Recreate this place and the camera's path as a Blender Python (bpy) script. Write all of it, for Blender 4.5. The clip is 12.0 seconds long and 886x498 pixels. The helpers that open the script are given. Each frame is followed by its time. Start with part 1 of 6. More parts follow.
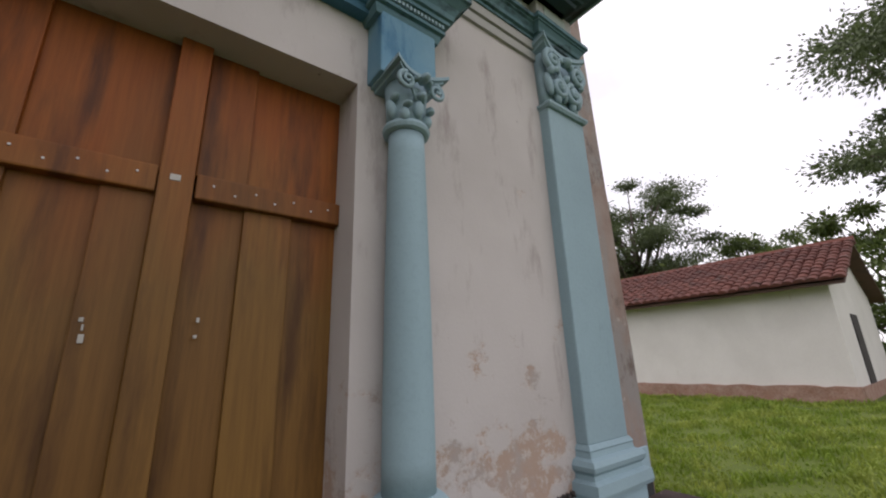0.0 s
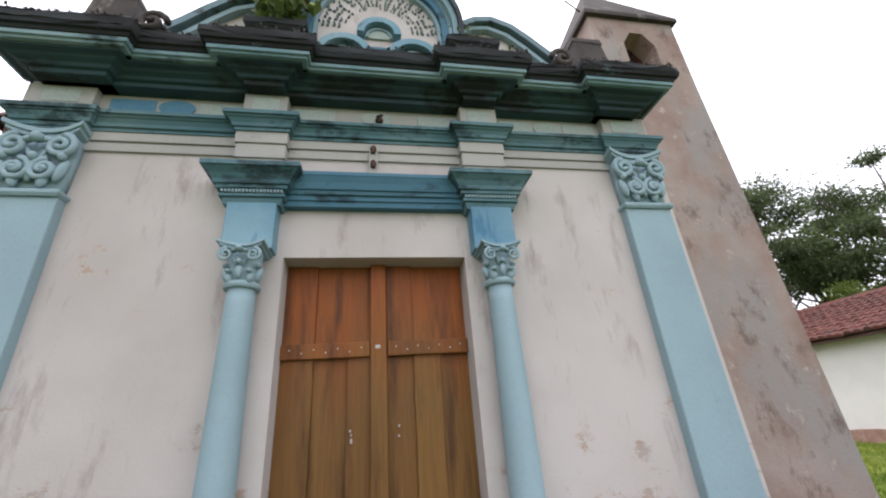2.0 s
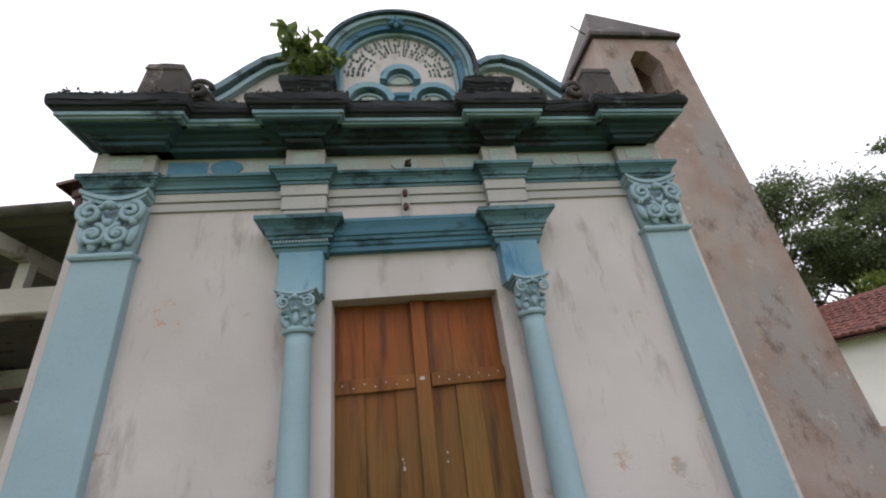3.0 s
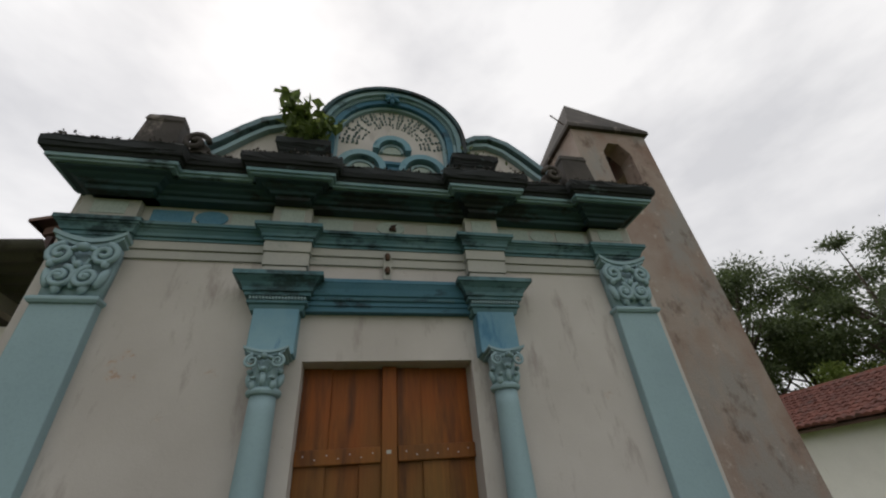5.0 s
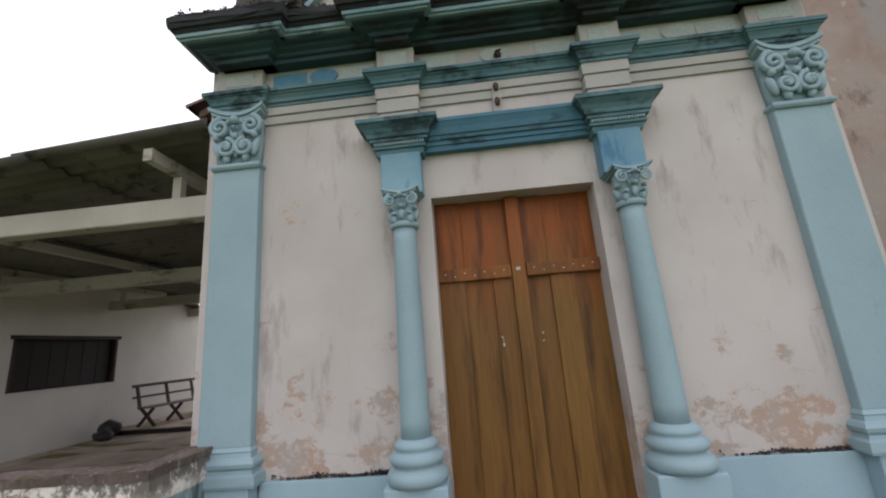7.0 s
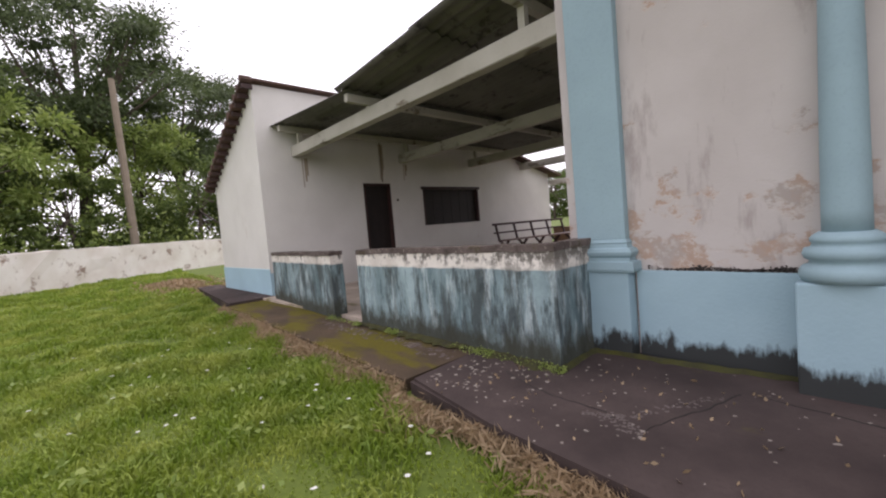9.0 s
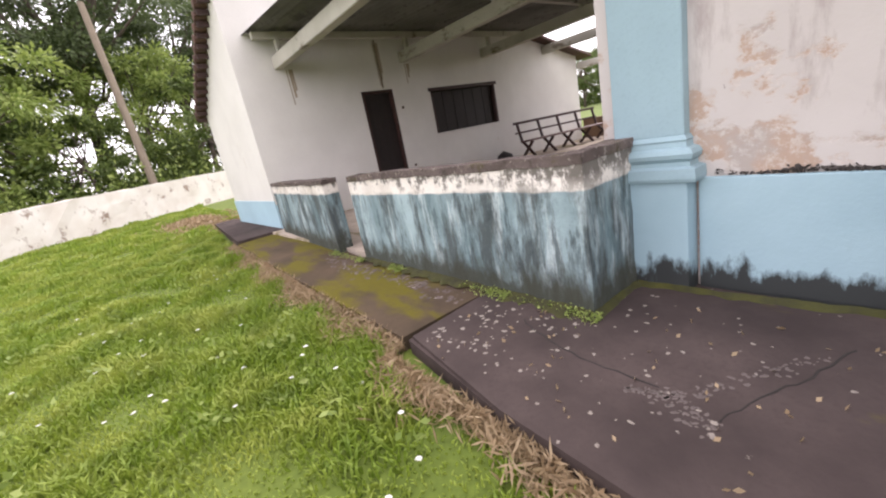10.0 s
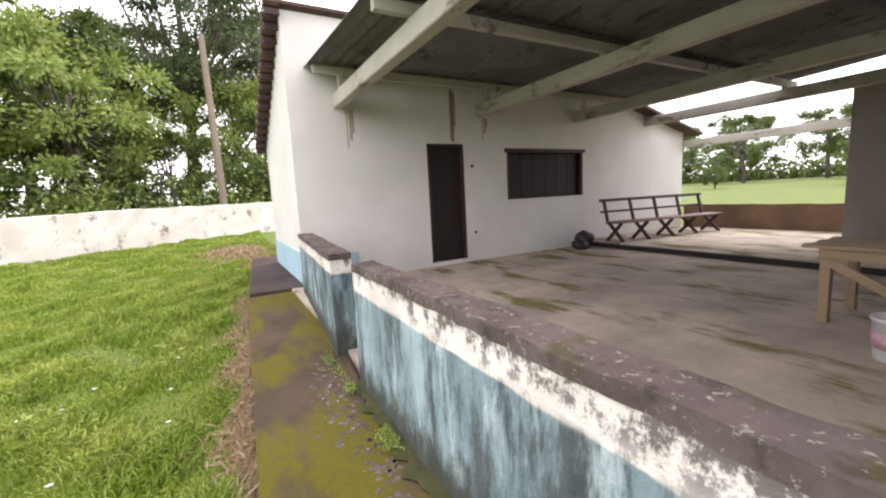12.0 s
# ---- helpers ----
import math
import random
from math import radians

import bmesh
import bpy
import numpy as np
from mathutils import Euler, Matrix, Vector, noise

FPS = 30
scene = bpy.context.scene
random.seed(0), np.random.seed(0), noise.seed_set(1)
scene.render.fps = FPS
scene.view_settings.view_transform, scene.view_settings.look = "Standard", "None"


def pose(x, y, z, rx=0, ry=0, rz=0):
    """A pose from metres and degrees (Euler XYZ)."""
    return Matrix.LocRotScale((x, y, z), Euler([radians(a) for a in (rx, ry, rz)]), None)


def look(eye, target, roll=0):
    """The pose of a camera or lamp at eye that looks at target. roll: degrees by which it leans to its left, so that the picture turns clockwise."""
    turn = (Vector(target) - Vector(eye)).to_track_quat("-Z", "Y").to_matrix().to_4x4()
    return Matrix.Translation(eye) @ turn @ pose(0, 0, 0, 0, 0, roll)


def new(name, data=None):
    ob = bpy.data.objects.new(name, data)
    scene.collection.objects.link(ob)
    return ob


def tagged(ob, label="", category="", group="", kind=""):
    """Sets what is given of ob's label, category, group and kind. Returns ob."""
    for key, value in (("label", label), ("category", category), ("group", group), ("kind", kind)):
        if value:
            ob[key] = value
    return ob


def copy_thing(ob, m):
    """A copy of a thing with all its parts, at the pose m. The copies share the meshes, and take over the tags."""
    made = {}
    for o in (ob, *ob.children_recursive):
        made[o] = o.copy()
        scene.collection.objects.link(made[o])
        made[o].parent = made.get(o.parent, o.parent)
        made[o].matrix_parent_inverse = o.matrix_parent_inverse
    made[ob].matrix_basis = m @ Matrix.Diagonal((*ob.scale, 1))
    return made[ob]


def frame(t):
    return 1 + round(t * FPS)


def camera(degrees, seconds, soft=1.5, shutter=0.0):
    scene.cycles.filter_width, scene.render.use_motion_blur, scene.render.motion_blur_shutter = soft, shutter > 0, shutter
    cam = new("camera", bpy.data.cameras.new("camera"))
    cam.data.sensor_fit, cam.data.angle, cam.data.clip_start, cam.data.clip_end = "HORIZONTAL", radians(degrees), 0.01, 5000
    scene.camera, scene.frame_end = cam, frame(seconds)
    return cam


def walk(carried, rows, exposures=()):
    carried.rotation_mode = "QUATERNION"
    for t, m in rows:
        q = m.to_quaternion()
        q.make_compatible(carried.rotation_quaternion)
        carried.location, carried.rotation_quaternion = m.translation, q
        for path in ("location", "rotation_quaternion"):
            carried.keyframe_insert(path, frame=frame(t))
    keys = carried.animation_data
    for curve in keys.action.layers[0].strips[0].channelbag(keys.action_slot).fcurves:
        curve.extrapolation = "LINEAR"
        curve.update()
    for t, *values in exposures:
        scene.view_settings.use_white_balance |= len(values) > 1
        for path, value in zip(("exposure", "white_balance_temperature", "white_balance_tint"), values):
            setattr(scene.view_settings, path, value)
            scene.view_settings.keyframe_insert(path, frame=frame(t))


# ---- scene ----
cam = camera(95.9, 12.0, soft=2.1)
PATH = [
    (0, (-0.056, -0.007, 1.409), (1.250, 1.659, 2.013), -1.9),
    (0.5, (-0.085, -0.372, 1.478), (1.018, 1.450, 2.033), -6.2),
    (1, (-0.271, -0.659, 1.562), (0.376, 1.350, 2.184), -5.6),
    (1.5, (-0.157, -0.978, 1.513), (0.095, 1.095, 2.203), -5.1),
    (2, (-0.041, -1.223, 1.592), (0.344, 0.759, 2.464), -4.4),
    (2.5, (-0.142, -1.382, 1.626), (0.198, 0.653, 2.389), -8.8),
    (3, (-0.223, -1.502, 1.706), (0.088, 0.472, 2.629), -6.9),
    (3.5, (-0.277, -1.558, 1.791), (0.031, 0.369, 2.807), -5.4),
    (3.7, (-0.276, -1.575, 1.800), (0.094, 0.308, 2.874), -6.1),
    (5.5, (-0.248, -1.566, 1.702), (0.205, 0.216, 2.911), -5.1),
    (6, (-0.201, -1.607, 1.787), (0.237, 0.095, 2.742), -4.7),
    (6.5, (-0.274, -1.515, 1.613), (0.101, 0.425, 2.581), -5.2),
    (7, (-0.364, -1.574, 1.569), (-0.520, 0.562, 2.071), -4.4),
    (8.8, (-0.688, -1.777, 1.152), (-2.025, -0.031, 1.206), -3.5),
    (9, (-0.773, -1.744, 1.151), (-2.387, -0.252, 1.032), -4.9),
    (9.5, (-1.016, -1.404, 1.187), (-2.868, -0.273, 0.824), -8.4),
    (10, (-1.166, -1.058, 1.191), (-2.864, 0.207, 0.597), -11.3),
    (10.5, (-1.510, -0.651, 1.161), (-3.120, 0.800, 0.782), -9.4),
    (11, (-1.843, -0.342, 1.297), (-3.532, 1.004, 0.880), -6.5),
    (11.5, (-2.127, 0.028, 1.492), (-3.916, 1.228, 1.045), -3.9),
    (12, (-2.433, 0.094, 1.413), (-4.341, 1.151, 1.121), -3.0),
]

EXPOSURES = [(0.0, -0.15, 6450, 20), (0.7, 0.3, 6350, 19), (1.5, 0.6, 6200, 19), (2.2, 0.6, 6250, 18), (3.0, 0.25, 6300, 18), (3.6, -0.47, 6400, 16), (5.3, -0.7, 6600, 10), (6.4, -0.58, 6500, 12), (7.2, 0.36, 6350, 18), (8.8, 0.2, 6400, 22), (9.1, 0.3, 6450, 22), (9.5, 0.58, 6500, 22), (10.0, 1.05, 6550, 22), (10.5, 1.15, 6500, 21), (11.5, 1.0, 6850, 31), (12.0, 1.2, 6500, 18)]
walk(cam, [(t, look(eye, target, roll)) for t, eye, target, roll in PATH], EXPOSURES)

# ---- world and sun ----
world = bpy.data.worlds.new("overcast")
scene.world = world
world.use_nodes = True
wn, wl = world.node_tree.nodes, world.node_tree.links
wn.clear()
w_out = wn.new("ShaderNodeOutputWorld")
sky = wn.new("ShaderNodeTexSky")
sky.sky_type, sky.sun_disc = "NISHITA", False
sky.sun_elevation, sky.sun_rotation = radians(64), radians(-29)
bg_sky = wn.new("ShaderNodeBackground")
bg_sky.inputs["Strength"].default_value = 0.02
wl.new(sky.outputs[0], bg_sky.inputs[0])
geo_dir = wn.new("ShaderNodeTexCoord")
stretch = wn.new("ShaderNodeMapping")
stretch.inputs["Scale"].default_value = (1.0, 1.0, 2.2)
wl.new(geo_dir.outputs["Generated"], stretch.inputs[0])
cl = wn.new("ShaderNodeTexNoise")
cl.inputs["Scale"].default_value, cl.inputs["Detail"].default_value, cl.inputs["Roughness"].default_value = 1.9, 6, 0.55
wl.new(stretch.outputs[0], cl.inputs["Vector"])
ramp = wn.new("ShaderNodeValToRGB")
ramp.color_ramp.elements[0].position, ramp.color_ramp.elements[0].color = 0.36, (0.70, 0.70, 0.715, 1)
ramp.color_ramp.elements[1].position, ramp.color_ramp.elements[1].color = 0.62, (1.0, 0.99, 0.985, 1)
wl.new(cl.outputs[0], ramp.inputs[0])
bg_cl = wn.new("ShaderNodeBackground")
bg_cl.inputs["Strength"].default_value = 1.5
wl.new(ramp.outputs[0], bg_cl.inputs[0])
add = wn.new("ShaderNodeAddShader")
wl.new(bg_sky.outputs[0], add.inputs[0])
wl.new(bg_cl.outputs[0], add.inputs[1])
wl.new(add.outputs[0], w_out.inputs[0])
sun = new("sun", bpy.data.lights.new("sun", "SUN"))
sun.data.energy, sun.data.angle, sun.data.color = 1.3, radians(40), (1.0, 0.96, 0.90)
sun.matrix_world = look((-5, 9, 22), (0, 0, 0))


# ---- materials ----
class Nodes:
    """A material under construction."""

    def __init__(self, name, rough=0.8, metal=0.0):
        self.m = bpy.data.materials.new(name)
        self.m.use_nodes = True
        self.n, self.l = self.m.node_tree.nodes, self.m.node_tree.links
        self.b = self.n["Principled BSDF"]
        self.b.inputs["Roughness"].default_value = rough
        self.b.inputs["Metallic"].default_value = metal
        self.geo = self.n.new("ShaderNodeNewGeometry")
        self.oi = self.n.new("ShaderNodeObjectInfo")
        self.pos = self.geo.outputs["Position"]

    def noise(self, scale, detail=4, rough=0.55, squash=(1, 1, 1), shift=(0, 0, 0)):
        mp = self.n.new("ShaderNodeMapping")
        mp.inputs["Scale"].default_value = squash
        mp.inputs["Location"].default_value = shift
        self.l.new(self.pos, mp.inputs[0])
        t = self.n.new("ShaderNodeTexNoise")
        t.inputs["Scale"].default_value, t.inputs["Detail"].default_value, t.inputs["Roughness"].default_value = scale, detail, rough
        self.l.new(mp.outputs[0], t.inputs["Vector"])
        return t.outputs[0]

    def step(self, val, lo, hi):
        r = self.n.new("ShaderNodeMapRange")
        r.inputs["From Min"].default_value, r.inputs["From Max"].default_value = lo, hi
        self.l.new(val, r.inputs["Value"])
        return r.outputs[0]

    def math(self, op, a, b):
        k = self.n.new("ShaderNodeMath")
        k.operation = op
        for i, v in enumerate((a, b)):
            if isinstance(v, (int, float)):
                k.inputs[i].default_value = v
            else:
                self.l.new(v, k.inputs[i])
        return k.outputs[0]

    def axis(self, i):
        sx = self.n.new("ShaderNodeSeparateXYZ")
        self.l.new(self.pos, sx.inputs[0])
        return sx.outputs[i]

    def mix(self, fac, a, b):
        k = self.n.new("ShaderNodeMix")
        k.data_type = "RGBA"
        for sock, v in ((k.inputs[0], fac), (k.inputs[6], a), (k.inputs[7], b)):
            if isinstance(v, (int, float)):
                sock.default_value = v
            elif isinstance(v, tuple):
                sock.default_value = (*v, 1)
            else:
                self.l.new(v, sock)
        return k.outputs[2]

    def bump(self, height, strength=0.3, dist=0.01):
        k = self.n.new("ShaderNodeBump")
        k.inputs["Strength"].default_value, k.inputs["Distance"].default_value = strength, dist
        self.l.new(height, k.inputs["Height"])
        self.l.new(k.outputs[0], self.b.inputs["Normal"])

    def done(self, col):
        self.l.new(col, self.b.inputs["Base Color"])
        return self.m


def plain(name, a, b, scale=6.0, fine=60.0, rough=0.8, bump=0.3, metal=0.0, squash=(1, 1, 1)):
    k = Nodes(name, rough, metal)
    big = k.step(k.noise(scale, 5, 0.6, squash), 0.3, 0.7)
    small = k.noise(fine, 3, 0.6, squash)
    col = k.mix(big, a, b)
    col = k.mix(k.step(small, 0.35, 0.9), col, tuple(v * 0.7 for v in a))
    k.bump(small, bump, 0.006)
    return k.done(col)


def worn(name, a, b, dirt, amount=0.58, streak=(1, 1, 0.25), scale=3.0, rough=0.75):
    """Paint with two tones and patches of dirt or bare ground in shapes of their own."""
    k = Nodes(name, rough)
    col = k.mix(k.step(k.noise(1.3, 5), 0.35, 0.65), a, b)
    d = k.step(k.noise(scale, 8, 0.68, streak, (3, 1, 7)), amount, amount + 0.08)
    col = k.mix(d, col, dirt)
    fine = k.noise(45, 4, 0.6)
    col = k.mix(k.math("MULTIPLY", k.step(fine, 0.5, 0.8), 0.25), col, tuple(v * 0.6 for v in a))
    k.bump(k.math("ADD", k.math("MULTIPLY", d, -0.5), fine), 0.25, 0.006)
    return k.done(col)


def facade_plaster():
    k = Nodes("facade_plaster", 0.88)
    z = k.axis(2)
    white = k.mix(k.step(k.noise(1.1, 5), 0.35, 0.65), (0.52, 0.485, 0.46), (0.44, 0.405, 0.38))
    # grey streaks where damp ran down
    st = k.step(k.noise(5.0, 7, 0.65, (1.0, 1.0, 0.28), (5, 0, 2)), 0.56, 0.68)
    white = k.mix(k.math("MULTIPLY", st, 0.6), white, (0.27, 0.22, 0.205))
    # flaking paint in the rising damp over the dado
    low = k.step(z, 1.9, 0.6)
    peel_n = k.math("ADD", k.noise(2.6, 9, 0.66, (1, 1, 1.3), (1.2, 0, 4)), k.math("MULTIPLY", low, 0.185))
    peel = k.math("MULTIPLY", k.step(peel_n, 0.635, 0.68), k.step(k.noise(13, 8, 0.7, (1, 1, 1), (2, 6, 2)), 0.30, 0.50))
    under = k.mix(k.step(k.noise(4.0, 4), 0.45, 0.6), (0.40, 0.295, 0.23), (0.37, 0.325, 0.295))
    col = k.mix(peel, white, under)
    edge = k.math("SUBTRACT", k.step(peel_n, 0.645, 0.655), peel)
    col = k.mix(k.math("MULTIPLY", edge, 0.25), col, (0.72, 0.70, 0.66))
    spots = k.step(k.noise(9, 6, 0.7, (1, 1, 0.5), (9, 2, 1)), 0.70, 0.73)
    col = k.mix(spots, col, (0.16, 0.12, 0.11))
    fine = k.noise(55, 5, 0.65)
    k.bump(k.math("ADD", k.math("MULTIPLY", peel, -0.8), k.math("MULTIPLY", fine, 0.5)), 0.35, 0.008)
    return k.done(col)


def mildew_paint(name, a, b, top=0.15):
    """Blue limewash with black mildew climbing from the paving."""
    k = Nodes(name, 0.72)
    z = k.axis(2)
    col = k.mix(k.step(k.noise(1.6, 5), 0.35, 0.65), a, b)
    n = k.noise(7, 8, 0.68, (1, 1, 0.35), (2, 5, 1))
    m = k.math("ADD", n, k.step(z, top + 0.25, -0.05))
    m = k.math("MULTIPLY", k.step(m, 0.97, 1.12), 0.97)
    col = k.mix(m, col, (0.013, 0.013, 0.011))
    stain = k.step(k.noise(4, 7, 0.65, (1, 1, 0.2), (7, 3, 0)), 0.62, 0.75)
    col = k.mix(k.math("MULTIPLY", stain, 0.35), col, (0.18, 0.24, 0.24))
    fine = k.noise(50, 4)
    k.bump(fine, 0.3, 0.006)
    return k.done(col)


def parapet_paint():
    k = Nodes("parapet_paint", 0.85)
    z, x = k.axis(2), k.axis(0)
    blue = k.mix(k.step(k.noise(3.0, 6, 0.6, (1, 1, 0.35)), 0.36, 0.64), (0.12, 0.185, 0.20), (0.33, 0.44, 0.465))
    blue = k.mix(k.math("MULTIPLY", k.step(k.noise(8.0, 7, 0.65, (1, 1, 0.14), (4, 4, 2)), 0.53, 0.64), 0.75), blue, (0.52, 0.61, 0.62))
    white = k.mix(k.step(k.noise(3, 5), 0.4, 0.6), (0.76, 0.72, 0.66), (0.60, 0.55, 0.49))
    line = k.math("ADD", z, k.math("MULTIPLY", k.noise(6, 5, 0.6), 0.04))
    col = k.mix(k.step(line, 0.768, 0.778), blue, white)
    # black runs of mildew, wide and narrow
    s1 = k.step(k.noise(4.2, 9, 0.7, (1.0, 1.0, 0.24), (3, 0, 1)), 0.465, 0.58)
    body = k.step(line, 0.80, 0.76)
    col = k.mix(k.math("MULTIPLY", k.math("MULTIPLY", s1, body), 0.85), col, (0.045, 0.055, 0.055))
    s3 = k.step(k.noise(14, 8, 0.7, (1, 1, 0.22), (6, 2, 5)), 0.53, 0.64)
    col = k.mix(k.math("MULTIPLY", k.math("MULTIPLY", s3, body), 0.75), col, (0.035, 0.05, 0.055))
    # stained foot
    low = k.math("ADD", k.noise(8, 8, 0.7, (1, 1, 0.5)), k.step(z, 0.50, -0.05))
    col = k.mix(k.math("MULTIPLY", k.step(low, 0.90, 1.20), 0.92), col, (0.035, 0.037, 0.024))
    # speckled lichen under the coping, thickest at the corner
    corner = k.step(x, -4.6, -2.5)
    s2 = k.math("ADD", k.noise(11, 10, 0.78, (1, 1, 0.75), (0, 4, 2)), k.math("MULTIPLY", corner, 0.10))
    s2 = k.math("ADD", s2, k.step(z, 0.72, 2.4))
    s2 = k.math("MULTIPLY", k.step(s2, 0.60, 0.68), k.step(line, 0.70, 0.86))
    col = k.mix(k.math("MULTIPLY", s2, 0.88), col, (0.075, 0.065, 0.052))
    fine = k.noise(40, 6, 0.7)
    k.bump(k.math("ADD", fine, k.math("MULTIPLY", k.noise(9, 5), 0.8)), 0.5, 0.014)
    return k.done(col)


def coping_concrete():
    k = Nodes("weathered_coping", 0.92)
    k.b.inputs["Specular IOR Level"].default_value = 0.2
    col = k.mix(k.step(k.noise(2.2, 6, 0.65), 0.35, 0.65), (0.17, 0.135, 0.122), (0.085, 0.066, 0.060))
    col = k.mix(k.math("MULTIPLY", k.step(k.noise(7, 8, 0.7, (1, 1, 1), (2, 7, 1)), 0.52, 0.62), 0.7), col, (0.05, 0.040, 0.034))
    col = k.mix(k.math("MULTIPLY", k.step(k.noise(24, 8, 0.75, (1, 1, 1), (5, 1, 1)), 0.57, 0.62), 0.85), col, (0.36, 0.32, 0.285))
    col = k.mix(k.math("MULTIPLY", k.step(k.noise(3.6, 6, 0.6, (1, 1, 1), (9, 4, 0)), 0.60, 0.68), 0.6), col, (0.075, 0.068, 0.016))
    fine = k.noise(38, 8, 0.75)
    k.bump(fine, 0.8, 0.012)
    return k.done(col)


def lawn_blades(name, dark, mid, pale):
    """Grass with darker tufts and yellowed patches."""
    k = Nodes(name, 0.6)
    col = k.mix(k.geo.outputs["Random Per Island"], dark, mid)
    col = k.mix(k.math("MULTIPLY", k.step(k.noise(1.5, 5, 0.6), 0.42, 0.66), 0.75), col, pale)
    col = k.mix(k.math("MULTIPLY", k.step(k.noise(3.4, 4, 0.6, (1, 1, 1), (4, 9, 0)), 0.52, 0.70), 0.6), col, tuple(v * 0.62 for v in dark))
    k.l.new(col, k.b.inputs["Base Color"])
    tr = k.n.new("ShaderNodeBsdfTranslucent")
    k.l.new(col, tr.inputs[0])
    ms = k.n.new("ShaderNodeMixShader")
    ms.inputs[0].default_value = 0.4
    k.l.new(k.b.outputs[0], ms.inputs[1])
    k.l.new(tr.outputs[0], ms.inputs[2])
    k.l.new(ms.outputs[0], k.n["Material Output"].inputs[0])
    return k.m


def slab_concrete(name, a, b, moss=0.5, lichen=True):
    k = Nodes(name, 0.88)
    k.b.inputs["Specular IOR Level"].default_value = 0.15
    col = k.mix(k.step(k.noise(1.4, 6, 0.6), 0.35, 0.65), a, b)
    ms = k.step(k.noise(1.1, 7, 0.6, (0.6, 1.5, 1), (4, 2, 0)), moss, moss + 0.08)
    col = k.mix(k.math("MULTIPLY", ms, 0.85), col, (0.115, 0.10, 0.008))
    if lichen:
        v = k.n.new("ShaderNodeTexVoronoi")
        v.inputs["Scale"].default_value = 9.0
        k.l.new(k.pos, v.inputs["Vector"])
        w = k.math("ADD", v.outputs["Distance"], k.math("MULTIPLY", k.noise(22, 5, 0.7), 0.55))
        gate = k.step(k.noise(0.9, 3, 0.5, (1, 1, 1), (8, 0, 0)), 0.40, 0.46)
        spot = k.math("MULTIPLY", k.step(w, 0.36, 0.33), gate)
        col = k.mix(k.math("MULTIPLY", spot, 0.8), col, (0.33, 0.29, 0.25))
    fine = k.noise(35, 6, 0.7)
    col = k.mix(k.step(fine, 0.5, 0.85), col, tuple(x * 0.6 for x in a))
    k.bump(fine, 0.5, 0.01)
    return k.done(col)


def door_wood():
    k = Nodes("door_wood", 0.55)
    k.b.inputs["Specular IOR Level"].default_value = 0.3
    z = k.axis(2)
    grain = k.noise(9, 6, 0.6, (6, 6, 0.35))
    big = k.noise(2.2, 4, 0.6, (1.4, 1.4, 0.5))
    varnish = k.mix(grain, (0.17, 0.034, 0.003), (0.36, 0.105, 0.010))
    faded = k.mix(grain, (0.095, 0.044, 0.009), (0.25, 0.132, 0.030))
    f = k.step(k.math("ADD", z, k.math("MULTIPLY", big, 1.2)), 3.1, 2.3)
    col = k.mix(f, varnish, faded)
    rnd = k.math("MULTIPLY", k.oi.outputs["Random"], 0.4)
    col = k.mix(rnd, col, (0.10, 0.038, 0.009))
    dk = k.step(k.noise(3.0, 6, 0.6, (3, 3, 0.4), (2, 2, 2)), 0.50, 0.70)
    col = k.mix(k.math("MULTIPLY", dk, 0.75), col, (0.045, 0.016, 0.005))
    k.bump(grain, 0.2, 0.004)
    return k.done(col)


def tower_plaster():
    k = Nodes("tower_plaster", 0.92)
    z = k.axis(2)
    col = k.mix(k.step(k.noise(0.9, 6, 0.6), 0.35, 0.62), (0.225, 0.140, 0.108), (0.33, 0.27, 0.235))
    grey = k.step(k.noise(1.2, 8, 0.68, (1, 1, 0.5), (3, 3, 3)), 0.48, 0.60)
    col = k.mix(k.math("MULTIPLY", grey, 0.9), col, (0.27, 0.25, 0.235))
    pale = k.step(k.noise(4.0, 8, 0.7, (1, 1, 1), (1, 8, 3)), 0.60, 0.66)
    col = k.mix(k.math("MULTIPLY", pale, 0.8), col, (0.45, 0.40, 0.355))
    dk = k.step(k.noise(3.0, 8, 0.7, (1, 1, 0.6), (6, 1, 3)), 0.55, 0.66)
    col = k.mix(k.math("MULTIPLY", dk, 0.8), col, (0.12, 0.078, 0.062))
    fine = k.noise(30, 7, 0.7)
    k.bump(fine, 0.5, 0.015)
    return k.done(col)


def leaf_material(name, a, b):
    k = Nodes(name, 0.6)
    col = k.mix(k.geo.outputs["Random Per Island"], a, b)
    col = k.mix(k.math("MULTIPLY", k.step(k.noise(1.7, 5, 0.65), 0.45, 0.68), 0.55), col, (a[0] * 0.55, a[1] * 0.6, a[2] * 0.6))
    k.l.new(col, k.b.inputs["Base Color"])
    tr = k.n.new("ShaderNodeBsdfTranslucent")
    k.l.new(col, tr.inputs[0])
    ms = k.n.new("ShaderNodeMixShader")
    ms.inputs[0].default_value = 0.35
    k.l.new(k.b.outputs[0], ms.inputs[1])
    k.l.new(tr.outputs[0], ms.inputs[2])
    k.l.new(ms.outputs[0], k.n["Material Output"].inputs[0])
    return k.m


